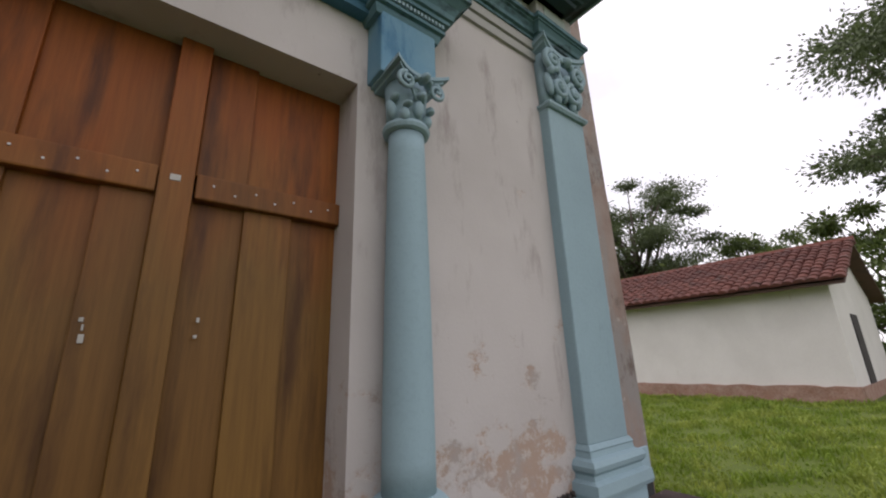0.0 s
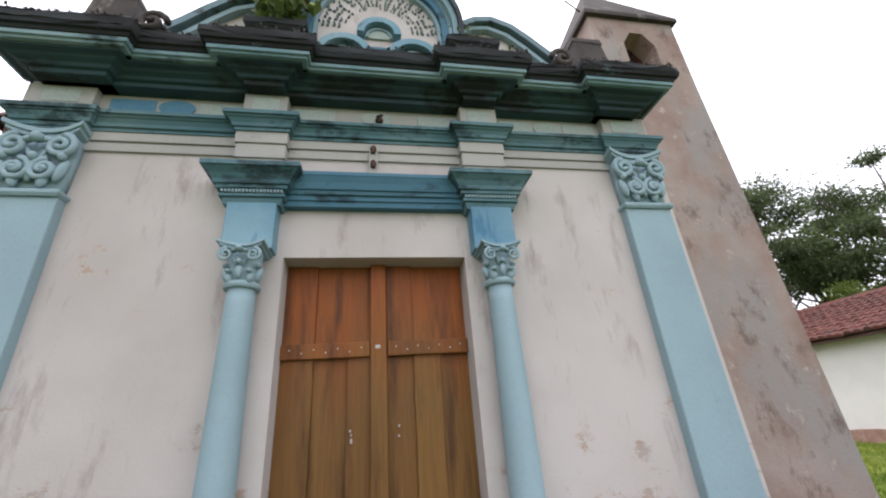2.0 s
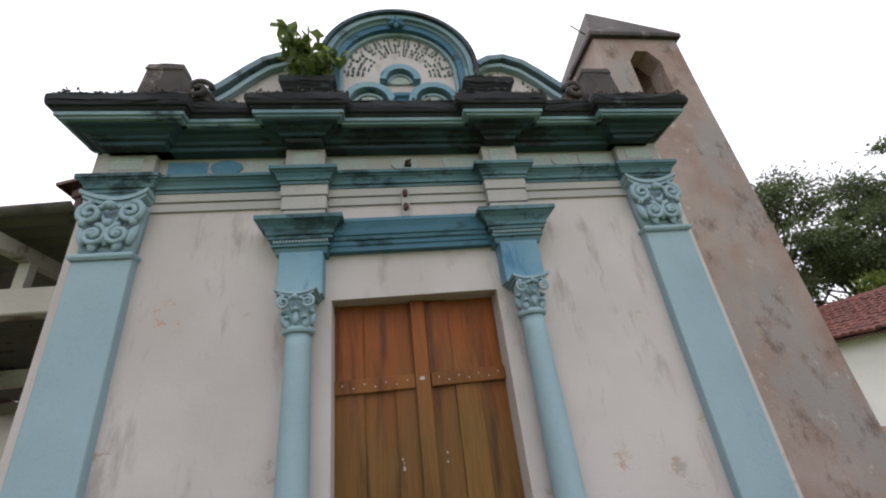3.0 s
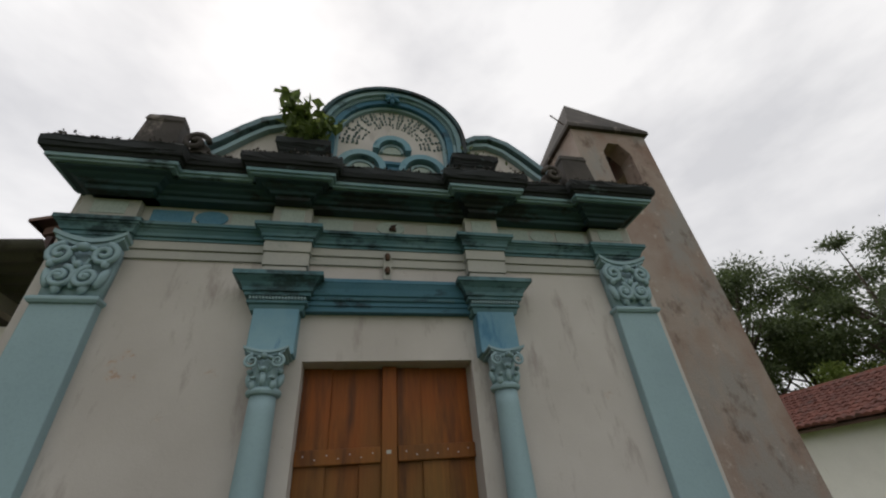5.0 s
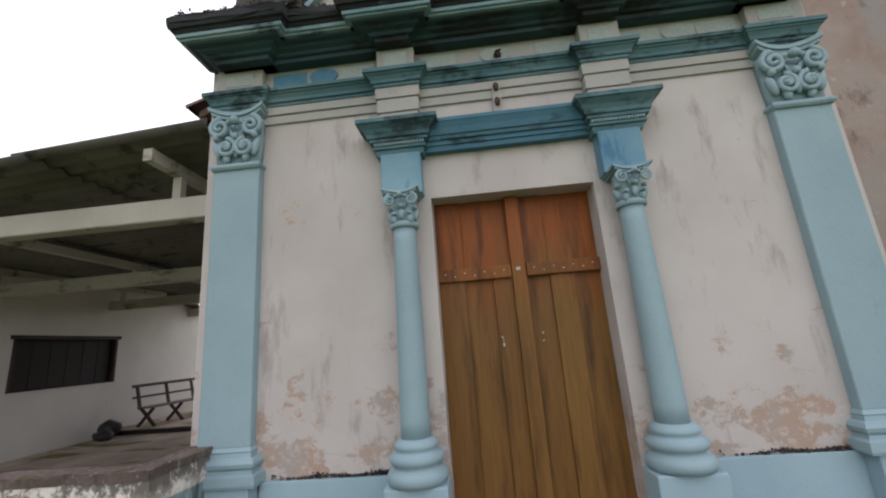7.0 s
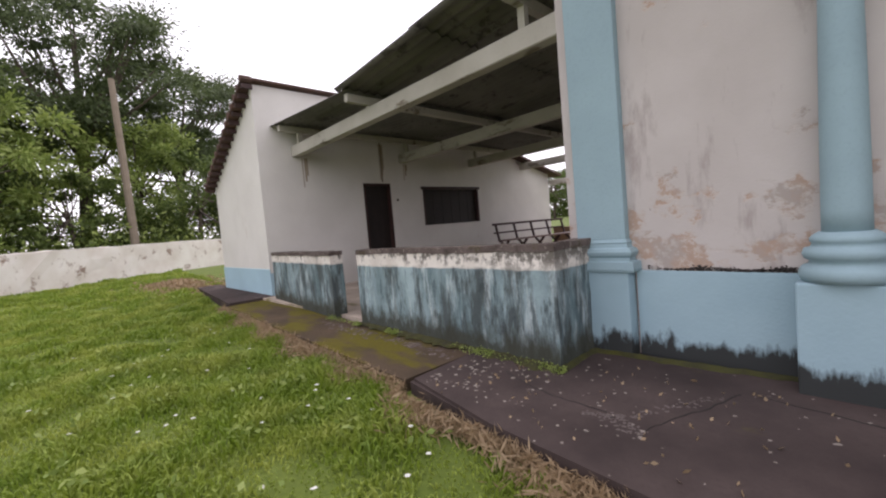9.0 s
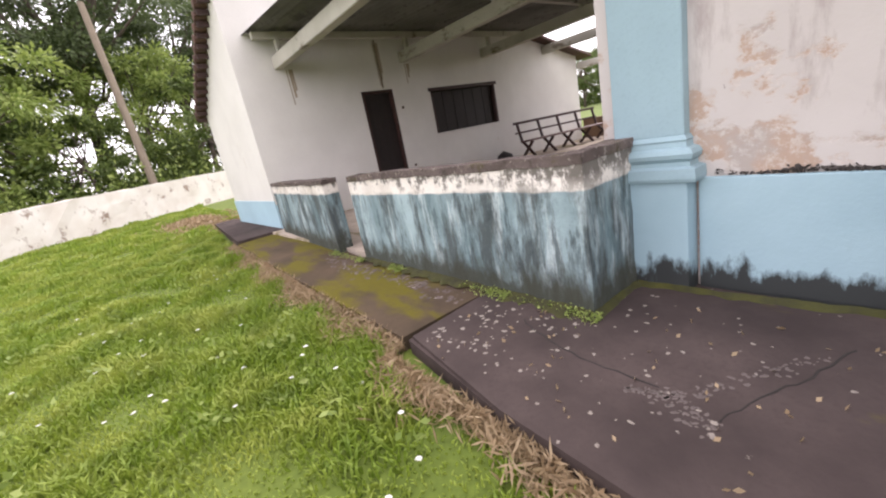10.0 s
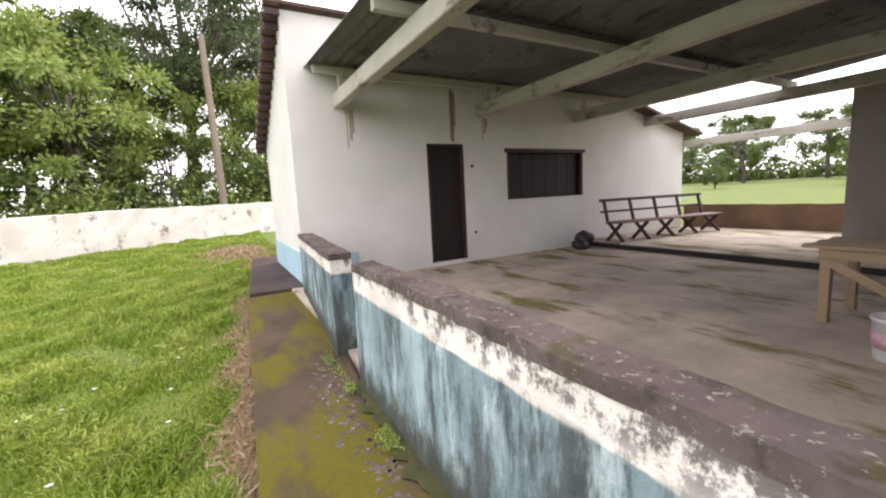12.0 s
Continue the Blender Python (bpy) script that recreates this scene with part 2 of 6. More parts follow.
def tile_clay(name, a, b):
    k = Nodes(name, 0.85)
    r = k.math("ADD", k.math("MULTIPLY", k.oi.outputs["Random"], 0.5), k.math("MULTIPLY", k.geo.outputs["Random Per Island"], 0.5))
    col = k.mix(r, a, b)
    d = k.step(k.noise(2.5, 7, 0.7), 0.52, 0.66)
    col = k.mix(k.math("MULTIPLY", d, 0.7), col, (0.05, 0.035, 0.03))
    k.bump(k.noise(25, 5), 0.4, 0.01)
    return k.done(col)


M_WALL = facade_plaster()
M_BLUE = worn("pale_blue_paint", (0.275, 0.395, 0.435), (0.235, 0.34, 0.38), (0.17, 0.25, 0.28), 0.66)
M_DADO = mildew_paint("blue_dado_paint", (0.31, 0.445, 0.50), (0.265, 0.39, 0.445))
M_TEAL = worn("teal_cornice_paint", (0.12, 0.215, 0.235), (0.05, 0.135, 0.165), (0.015, 0.042, 0.05), 0.52, (0.5, 1, 1), 4.0)
M_DEEP = worn("deep_blue_paint", (0.03, 0.12, 0.19), (0.06, 0.165, 0.23), (0.012, 0.035, 0.05), 0.55, (0.4, 1, 1), 4.0)
# teal with mildew, darkened further to carry the shade under the cornice
M_SOFFIT = worn("mildew_and_shade_teal", (0.030, 0.075, 0.09), (0.015, 0.038, 0.048), (0.008, 0.012, 0.013), 0.49, (0.5, 1, 1))
M_FASCIA = worn("faded_fascia_paint", (0.25, 0.36, 0.39), (0.12, 0.23, 0.27), (0.02, 0.032, 0.036), 0.57, (0.35, 1, 1), 4.0)
M_SCROLL = worn("greyed_blue_paint", (0.17, 0.25, 0.28), (0.10, 0.17, 0.20), (0.045, 0.055, 0.06), 0.55, (1, 1, 1), 4.0)
M_SCROLLPALE = worn("pale_carving_paint", (0.27, 0.32, 0.33), (0.18, 0.235, 0.25), (0.08, 0.11, 0.12), 0.58, (1, 1, 1), 5.0)
M_ROUNDEL = worn("shell_blue_paint", (0.10, 0.24, 0.31), (0.20, 0.33, 0.38), (0.05, 0.12, 0.16), 0.58, (1, 1, 1), 5.0)
M_IMPOST = worn("streaked_blue_paint", (0.20, 0.34, 0.40), (0.085, 0.22, 0.32), (0.05, 0.16, 0.26), 0.56, (1, 1, 0.3), 5.0)
M_CREAM = worn("cream_moulding_paint", (0.41, 0.395, 0.36), (0.33, 0.33, 0.31), (0.25, 0.28, 0.25), 0.6, (0.5, 1, 1))
M_TOP = worn("mildewed_cornice", (0.022, 0.027, 0.029), (0.010, 0.011, 0.012), (0.07, 0.10, 0.11), 0.60, (0.5, 1, 1), 5.0, 0.95)
M_BLACK = worn("blackened_stone", (0.04, 0.035, 0.032), (0.085, 0.072, 0.065), (0.17, 0.145, 0.13), 0.60, (1, 1, 0.6), 5.0, 0.95)
M_PANEL = plain("blue_panel_paint", (0.08, 0.22, 0.34), (0.12, 0.28, 0.38))
M_PALEPANEL = plain("faded_panel_paint", (0.36, 0.43, 0.40), (0.42, 0.47, 0.43))
M_DOOR = door_wood()
M_PARAPET = parapet_paint()
M_CAP = coping_concrete()
M_SLAB = slab_concrete("dark_paving", (0.084, 0.063, 0.058), (0.045, 0.034, 0.032), 0.66)
M_PATH = slab_concrete("mossy_path", (0.105, 0.074, 0.048), (0.060, 0.044, 0.030), 0.47, False)
M_FLOOR = slab_concrete("veranda_floor", (0.52, 0.44, 0.36), (0.33, 0.28, 0.235), 0.54, False)
M_HOUSE = worn("white_limewash", (0.72, 0.70, 0.66), (0.66, 0.64, 0.60), (0.50, 0.44, 0.36), 0.66, (1, 1, 0.3))
M_HBLUE = worn("blue_limewash", (0.38, 0.56, 0.64), (0.34, 0.50, 0.58), (0.25, 0.33, 0.36), 0.64)
M_TOWER = tower_plaster()
M_BEAM = worn("whitewashed_beam", (0.50, 0.48, 0.42), (0.40, 0.38, 0.32), (0.17, 0.14, 0.10), 0.57, (0.4, 1, 1))
M_SHEET = worn("fibre_cement", (0.17, 0.16, 0.15), (0.115, 0.11, 0.10), (0.06, 0.055, 0.05), 0.55, (1, 1, 1))
M_DARKWOOD = plain("dark_painted_wood", (0.035, 0.014, 0.012), (0.06, 0.025, 0.02), 4, 50, 0.6, 0.3)
M_SHUTTER = plain("near_black_shutter", (0.012, 0.008, 0.007), (0.022, 0.014, 0.012), 5, 60, 0.7)
M_RAWWOOD = plain("raw_plank", (0.36, 0.26, 0.16), (0.28, 0.20, 0.12), 5, 50, 0.75, 0.3, 0, (0.4, 3, 3))
# grey holds the shade this plaster wall stands in
M_SACRISTY = worn("shaded_sacristy_plaster", (0.30, 0.275, 0.25), (0.24, 0.215, 0.195), (0.14, 0.115, 0.10), 0.58)
M_BACKWALL = worn("damp_back_parapet", (0.20, 0.125, 0.075), (0.11, 0.07, 0.045), (0.42, 0.36, 0.29), 0.60, (1, 1, 0.5), 3.0, 0.92)
M_BENCH = plain("bench_wood", (0.10, 0.045, 0.035), (0.16, 0.09, 0.07), 4, 50, 0.5, 0.2)
M_CLAY = tile_clay("clay_tile", (0.07, 0.021, 0.016), (0.155, 0.052, 0.035))
M_OLDCLAY = tile_clay("sooty_tile", (0.06, 0.035, 0.028), (0.13, 0.07, 0.05))
M_RUBBLE = plain("rubble_footing", (0.30, 0.16, 0.11), (0.42, 0.30, 0.24), 5, 25, 0.95, 0.9)
M_YARD = worn("flaking_yard_wall", (0.74, 0.71, 0.66), (0.62, 0.57, 0.51), (0.27, 0.20, 0.16), 0.575, (1, 1, 0.8), 2.6, 0.92)
M_BARK = plain("bark", (0.085, 0.065, 0.05), (0.14, 0.115, 0.09), 4, 20, 0.95, 0.9, 0, (1, 1, 0.3))
M_POLE = plain("weathered_pole", (0.26, 0.21, 0.16), (0.20, 0.16, 0.12), 3, 30, 0.9, 0.5)
M_LEAF_A = leaf_material("leaves_dark", (0.07, 0.11, 0.025), (0.15, 0.20, 0.05))
M_LEAF_B = leaf_material("leaves_light", (0.19, 0.27, 0.055), (0.36, 0.43, 0.12))
M_MOSS = plain("damp_moss", (0.055, 0.055, 0.009), (0.018, 0.018, 0.010), 7, 40, 0.95, 0.9)
M_STAIN = plain("chalky_stain", (0.145, 0.118, 0.108), (0.10, 0.08, 0.074), 20, 60, 0.95, 0.3)
M_LICHEN = plain("pale_lichen", (0.31, 0.275, 0.235), (0.19, 0.16, 0.142), 30, 90, 0.95, 0.4)
M_CRACK = plain("crack_shadow", (0.022, 0.018, 0.016), (0.032, 0.026, 0.022), 30, 90, 0.95, 0.3)
M_LEAF_C = leaf_material("leaves_grey", (0.065, 0.095, 0.035), (0.13, 0.17, 0.065))
M_GRASS = lawn_blades("grass_blades", (0.135, 0.215, 0.018), (0.24, 0.335, 0.035), (0.38, 0.42, 0.085))
M_SCRAP = plain("dirty_paper", (0.50, 0.48, 0.44), (0.36, 0.34, 0.30), 30, 90, 0.9, 0.3)
M_DRY = leaf_material("dry_grass", (0.30, 0.21, 0.12), (0.44, 0.33, 0.20))
M_TURF = plain("turf", (0.075, 0.115, 0.010), (0.12, 0.155, 0.018), 0.6, 22, 0.95, 0.8)
M_FLOWER = plain("white_petal", (0.7, 0.7, 0.66), (0.6, 0.6, 0.55), 20)
M_TILE = plain("white_floor_tile", (0.72, 0.68, 0.62), (0.62, 0.58, 0.52), 5, 40, 0.35, 0.05)
M_METAL = plain("rusty_metal", (0.10, 0.055, 0.035), (0.06, 0.04, 0.03), 20, 80, 0.6, 0.4, 0.6)
M_PALE = plain("pale_plastic", (0.7, 0.68, 0.68), (0.6, 0.58, 0.58), 8, 60, 0.5, 0.05)
M_PINK = plain("faded_pink_print", (0.55, 0.30, 0.36), (0.62, 0.42, 0.46), 8, 60, 0.5, 0.05)
M_RUST = plain("rust_run", (0.34, 0.27, 0.19), (0.45, 0.38, 0.30), 6, 40, 0.9, 0.1)
M_SACK = plain("black_plastic", (0.02, 0.018, 0.018), (0.035, 0.03, 0.03), 6, 40, 0.45)


# ---- building helpers ----
def thing(name, loc=(0, 0, 0), rz=0.0, label="", category="", group="", kind=""):
    ob = new(name)
    ob.empty_display_size = 0.1
    ob.matrix_basis = pose(*loc, 0, 0, rz)
    return tagged(ob, label, category, group, kind)


def part(name, bm, material, parent=None, label="", smooth=False):
    me = bpy.data.meshes.new(name)
    bmesh.ops.recalc_face_normals(bm, faces=bm.faces)
    bm.to_mesh(me)
    bm.free()
    if smooth:
        me.polygons.foreach_set("use_smooth", [True] * len(me.polygons))
    me.materials.append(material)
    ob = new(name, me)
    ob.parent = parent
    if label:
        ob["label"] = label
    return ob


def raw(name, verts, faces, material, parent=None, smooth=False):
    me = bpy.data.meshes.new(name)
    me.from_pydata(verts, [], faces)
    if smooth:
        me.polygons.foreach_set("use_smooth", [True] * len(me.polygons))
    me.materials.append(material)
    ob = new(name, me)
    ob.parent = parent
    return ob


def box(bm, x0, x1, y0, y1, z0, z1, bevel=0.0):
    tmp = bmesh.new()
    bmesh.ops.create_cube(tmp, size=1)
    for v in tmp.verts:
        v.co = Vector((x0 + (v.co.x + 0.5) * (x1 - x0), y0 + (v.co.y + 0.5) * (y1 - y0), z0 + (v.co.z + 0.5) * (z1 - z0)))
    if bevel:
        bmesh.ops.bevel(tmp, geom=tmp.edges[:], offset=bevel, segments=2, affect="EDGES", profile=0.6)
    join(bm, tmp)
    return bm


def join(bm, tmp, m=None):
    table = {}
    for v in tmp.verts:
        table[v] = bm.verts.new(m @ v.co if m else v.co)
    for f in tmp.faces:
        bm.faces.new([table[v] for v in f.verts])
    tmp.free()


def B():
    return bmesh.new()


def extrude_x(bm, profile, x0, x1):
    """A closed (y, z) profile drawn out along x."""
    a = [bm.verts.new((x0, y, z)) for y, z in profile]
    b = [bm.verts.new((x1, y, z)) for y, z in profile]
    n = len(profile)
    for i in range(n):
        bm.faces.new((a[i], a[(i + 1) % n], b[(i + 1) % n], b[i]))
    bm.faces.new(a)
    bm.faces.new(b[::-1])
    return bm


def moulding(bm, x0, x1, yw, prof, inset=0.0, dy=0.0):
    """Mouldings round a projecting block: rows of (projection, z), returned on both sides and closed at the wall yw."""
    x0, x1 = x0 + inset, x1 - inset
    rings = []
    for d, z in prof:
        yf = yw - d - (dy if d else 0.0)
        rings.append([bm.verts.new(p) for p in ((x0 - d, yw, z), (x0 - d, yf, z), (x1 + d, yf, z), (x1 + d, yw, z))])
    for a, b in zip(rings, rings[1:]):
        for i in range(4):
            bm.faces.new((a[i], a[(i + 1) % 4], b[(i + 1) % 4], b[i]))
    bm.faces.new(rings[0])
    bm.faces.new(rings[-1][::-1])
    return bm


def crumble(bm, amount, step=0.07, above=-99.0):
    """Cut the long edges up and wear them uneven."""
    for e in [e for e in bm.edges if e.calc_length() > 2 * step and abs(e.verts[0].co.z - e.verts[1].co.z) < 0.001]:
        bmesh.ops.subdivide_edges(bm, edges=[e], cuts=int(e.calc_length() / step))
    for v in bm.verts:
        if v.co.z > above:
            v.co += amount * noise.noise_vector(v.co * 6.0) + 0.6 * amount * noise.noise_vector(v.co * 19.0)
    return bm


def lathe(bm, cx, cy, prof, seg=28):
    rings = [[bm.verts.new((cx + r * math.cos(2 * math.pi * i / seg), cy + r * math.sin(2 * math.pi * i / seg), z)) for i in range(seg)] for r, z in prof]
    for a, b in zip(rings, rings[1:]):
        for i in range(seg):
            bm.faces.new((a[i], a[(i + 1) % seg], b[(i + 1) % seg], b[i]))
    bm.faces.new(rings[0][::-1])
    bm.faces.new(rings[-1])
    return bm


def tube(bm, pts, radii, seg=8):
    pts = [Vector(p) for p in pts]
    rings = []
    for i, p in enumerate(pts):
        d = (pts[min(i + 1, len(pts) - 1)] - pts[max(i - 1, 0)]).normalized()
        side = d.cross(Vector((0.3, 0.9, 0.2))).normalized()
        up = side.cross(d)
        r = radii[i] if isinstance(radii, (list, tuple)) else radii
        rings.append([bm.verts.new(p + r * (math.cos(2 * math.pi * k / seg) * side + math.sin(2 * math.pi * k / seg) * up)) for k in range(seg)])
    for a, b in zip(rings, rings[1:]):
        for k in range(seg):
            bm.faces.new((a[k], a[(k + 1) % seg], b[(k + 1) % seg], b[k]))
    bm.faces.new(rings[0][::-1])
    bm.faces.new(rings[-1])
    return bm


def beam(bm, a, b, w, h):
    """A squared timber from a to b."""
    a, b = Vector(a), Vector(b)
    d = (b - a).normalized()
    side = d.cross(Vector((0, 0, 1)))
    side = side.normalized() if side.length > 0.01 else Vector((1, 0, 0))
    up = side.cross(d)
    vs = [[bm.verts.new(p + sx * w / 2 * side + sz * h / 2 * up) for sx, sz in ((-1, -1), (1, -1), (1, 1), (-1, 1))] for p in (a, b)]
    for i in range(4):
        bm.faces.new((vs[0][i], vs[0][(i + 1) % 4], vs[1][(i + 1) % 4], vs[1][i]))
    bm.faces.new(vs[0][::-1])
    bm.faces.new(vs[1])
    return bm


def leaf_blob(bm, c, rx, ry, rz, tilt=0.0):
    """A small rounded carved lobe."""
    tmp = bmesh.new()
    bmesh.ops.create_icosphere(tmp, subdivisions=2, radius=1)
    join(bm, tmp, Matrix.Translation(c) @ Matrix.Rotation(tilt, 4, "Y") @ Matrix.Diagonal((rx, ry, rz, 1)))


def rough_up(ob, amount, scale=3.0):
    """Uneven hand-laid surface."""
    for v in ob.data.vertices:
        v.co += amount * noise.noise_vector(v.co * scale)


# ---- ground ----
def ground_height(x, y):
    def s(v, a, b):
        u = min(1, max(0, (v - a) / (b - a)))
        return u * u * (3 - 2 * u)
    h = -0.13 + 0.38 * s(x, 5, 13) + 0.40 * s(-x, 10, 22) + 1.0 * s(y, 14, 90)
    return h + 0.03 * noise.noise(Vector((x * 0.5, y * 0.5, 0)))


def axis_steps(lo, hi, near_lo, near_hi, fine):
    pts = list(np.arange(near_lo, near_hi + 1e-6, fine))
    d, v = fine, near_hi
    while v < hi:
        d *= 1.35
        v += d
        pts.append(v)
    d, v = fine, near_lo
    while v > lo:
        d *= 1.35
        v -= d
        pts.insert(0, v)
    return pts


gx, gy = axis_steps(-1500, 1500, -26, 16, 0.6), axis_steps(-1500, 1500, -12, 16, 0.6)
gv = [(x, y, ground_height(x, y)) for y in gy for x in gx]
gf = [(j * len(gx) + i, j * len(gx) + i + 1, (j + 1) * len(gx) + i + 1, (j + 1) * len(gx) + i) for j in range(len(gy) - 1) for i in range(len(gx) - 1)]
ground = tagged(raw("ground", gv, gf, M_TURF, None, True), "uneven green lawn reaching out to a far field", "ground", kind="structure")


# ---- paving and path ----
def slab(name, outline, z0, z1, material, label, cat):
    bm = B()
    a = [bm.verts.new((x, y, z1)) for x, y in outline]
    b = [bm.verts.new((x, y, z0)) for x, y in outline]
    bm.faces.new(a)
    bm.faces.new(b[::-1])
    n = len(outline)
    for i in range(n):
        bm.faces.new((a[i], b[i], b[(i + 1) % n], a[(i + 1) % n]))
    bmesh.ops.bevel(bm, geom=[e for e in bm.edges if all(v.co.z == z1 for v in e.verts)], offset=0.025, segments=2, affect="EDGES")
    return tagged(part(name, bm, material), label, cat, kind="structure")


slab("pavement", [(-3.25, 0.08), (-2.3, -0.08), (-1.0, -0.18), (3.1, -0.28), (3.1, 1.6), (-2.38, 1.6), (-2.38, 0.9), (-3.3, 0.9)], -0.3, 0.0, M_SLAB, "dark damp concrete apron with pale lichen spots before the church door", "pavement")
slab("pavement_side", [(3.11, -0.28), (4.75, -0.32), (4.88, 2.46), (2.66, 2.46), (2.66, 1.61), (3.11, 1.61)], -0.3, -0.006, M_SLAB, "dark concrete apron at the foot of the bell tower", "pavement")
slab("pavement_path", [(-3.31, 0.07), (-3.31, 0.92), (-5.35, 0.92), (-6.0, 1.0), (-9.3, 1.25), (-9.3, 0.36), (-6.0, 0.18)], -0.3, -0.02, M_PATH, "narrow concrete path overgrown with yellow-green moss", "path")
slab("pavement_end", [(-9.31, 0.38), (-9.31, 1.24), (-14.0, 1.35), (-14.0, 0.78)], -0.3, 0.03, M_SLAB, "grey concrete strip along the foot of the white house", "path")
slab("floor_veranda", [(-9.38, 1.02), (-2.58, 1.02), (-2.58, 1.50), (-2.64, 1.50), (-2.64, 7.85), (-9.38, 7.85)], -0.25, 0.02, M_FLOOR, "stained grey concrete veranda floor with greenish damp patches", "floor")
slab("floor_back", [(-9.38, 7.854), (-2.66, 7.854), (-2.66, 12.3), (-9.38, 12.3)], -0.25, 0.14, M_FLOOR, "raised back strip of the concrete veranda floor", "floor")
bm = B()
box(bm, -9.3, -2.7, 7.835, 7.85, 0.022, 0.12)
tagged(part("step_riser", bm, M_SHUTTER), "black painted riser of a low step in the veranda floor", "step", kind="structure")
bm = B()
box(bm, -0.74, 0.74, 1.36, 1.83, 0.0, 0.13, 0.01)
tagged(part("door_step", bm, M_TILE), "white tiled door step under the wooden church door", "step", kind="structure")


# ---- church: walls ----
YW = 1.54
church = thing("church", (0, 0, 0), 0, "small white and blue church with moulded classical front", "church")
bm = B()
box(bm, -2.63, -0.66, YW, 2.0, -0.2, 4.30)
box(bm, 0.66, 2.62, YW, 2.0, -0.2, 4.30)
box(bm, -0.66, 0.66, YW, 2.0, 2.74, 4.30)
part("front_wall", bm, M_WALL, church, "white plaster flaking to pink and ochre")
bm = B()
box(bm, -2.62, -2.3, 2.0, 13.0, -0.2, 4.0)
box(bm, 2.28, 2.6, 2.0, 13.0, -0.2, 4.0)
box(bm, -2.3, 2.28, 12.7, 13.0, -0.2, 5.0)
part("side_walls", bm, M_HOUSE, church)
bm = B()
extrude_x(bm, [(2.0, -0.02), (12.7, -0.02), (12.7, 0.1), (2.0, 0.1)], -2.3, 2.28)
part("nave_floor", bm, M_FLOOR, church)
bm = B()
for sgn in (-1, 1):
    vs = [(sgn * 3.12, 2.02, 4.17), (sgn * 3.12, 13.2, 4.17), (0.0, 13.2, 5.5), (0.0, 2.02, 5.5)]
    a = [bm.verts.new(v) for v in vs]
    b = [bm.verts.new((v[0], v[1], v[2] - 0.08)) for v in vs]
    bm.faces.new(a)
    bm.faces.new(b[::-1])
    for i in range(4):
        bm.faces.new((a[i], a[(i + 1) % 4], b[(i + 1) % 4], b[i]))
part("roof", bm, M_OLDCLAY, church, "sooty clay tile roof")
for sgn in (-1, 1):
    bm = B()
    beam(bm, (sgn * 3.06, 2.03, 4.03), (sgn * 3.06, 13.1, 4.03), 0.05, 0.12)
    part("eave_board", bm, M_DARKWOOD, church)
    bm = B()
    box(bm, sgn * 2.62 - 0.03, sgn * 2.62 + 0.03, 2.06, 13.0, 3.9, 4.22)
    part("wall_plate", bm, M_OLDCLAY, church)
# blue dado, slightly proud
for x0, x1 in ((-2.06, -1.08), (1.08, 2.06)):
    bm = B()
    box(bm, x0, x1, YW - 0.03, YW + 0.01, -0.1, 0.68, 0.008)
    part("dado", bm, M_DADO, church, "pale blue dado with black mildew at its foot")
bm = B()
box(bm, -0.655, 0.655, 1.84, 1.98, -0.1, 0.1)
part("threshold", bm, M_TILE, church)


# ---- capitals ----
def spiral(c, r, turns, side, y):
    pts = []
    for i in range(22):
        f = i / 21
        a = math.pi / 2 + side * turns * 2 * math.pi * f
        rr = r * (1 - 0.85 * f)
        pts.append((c[0] + side * 0 + rr * math.cos(a), y - 0.02 * f, c[1] + rr * math.sin(a)))
    return pts


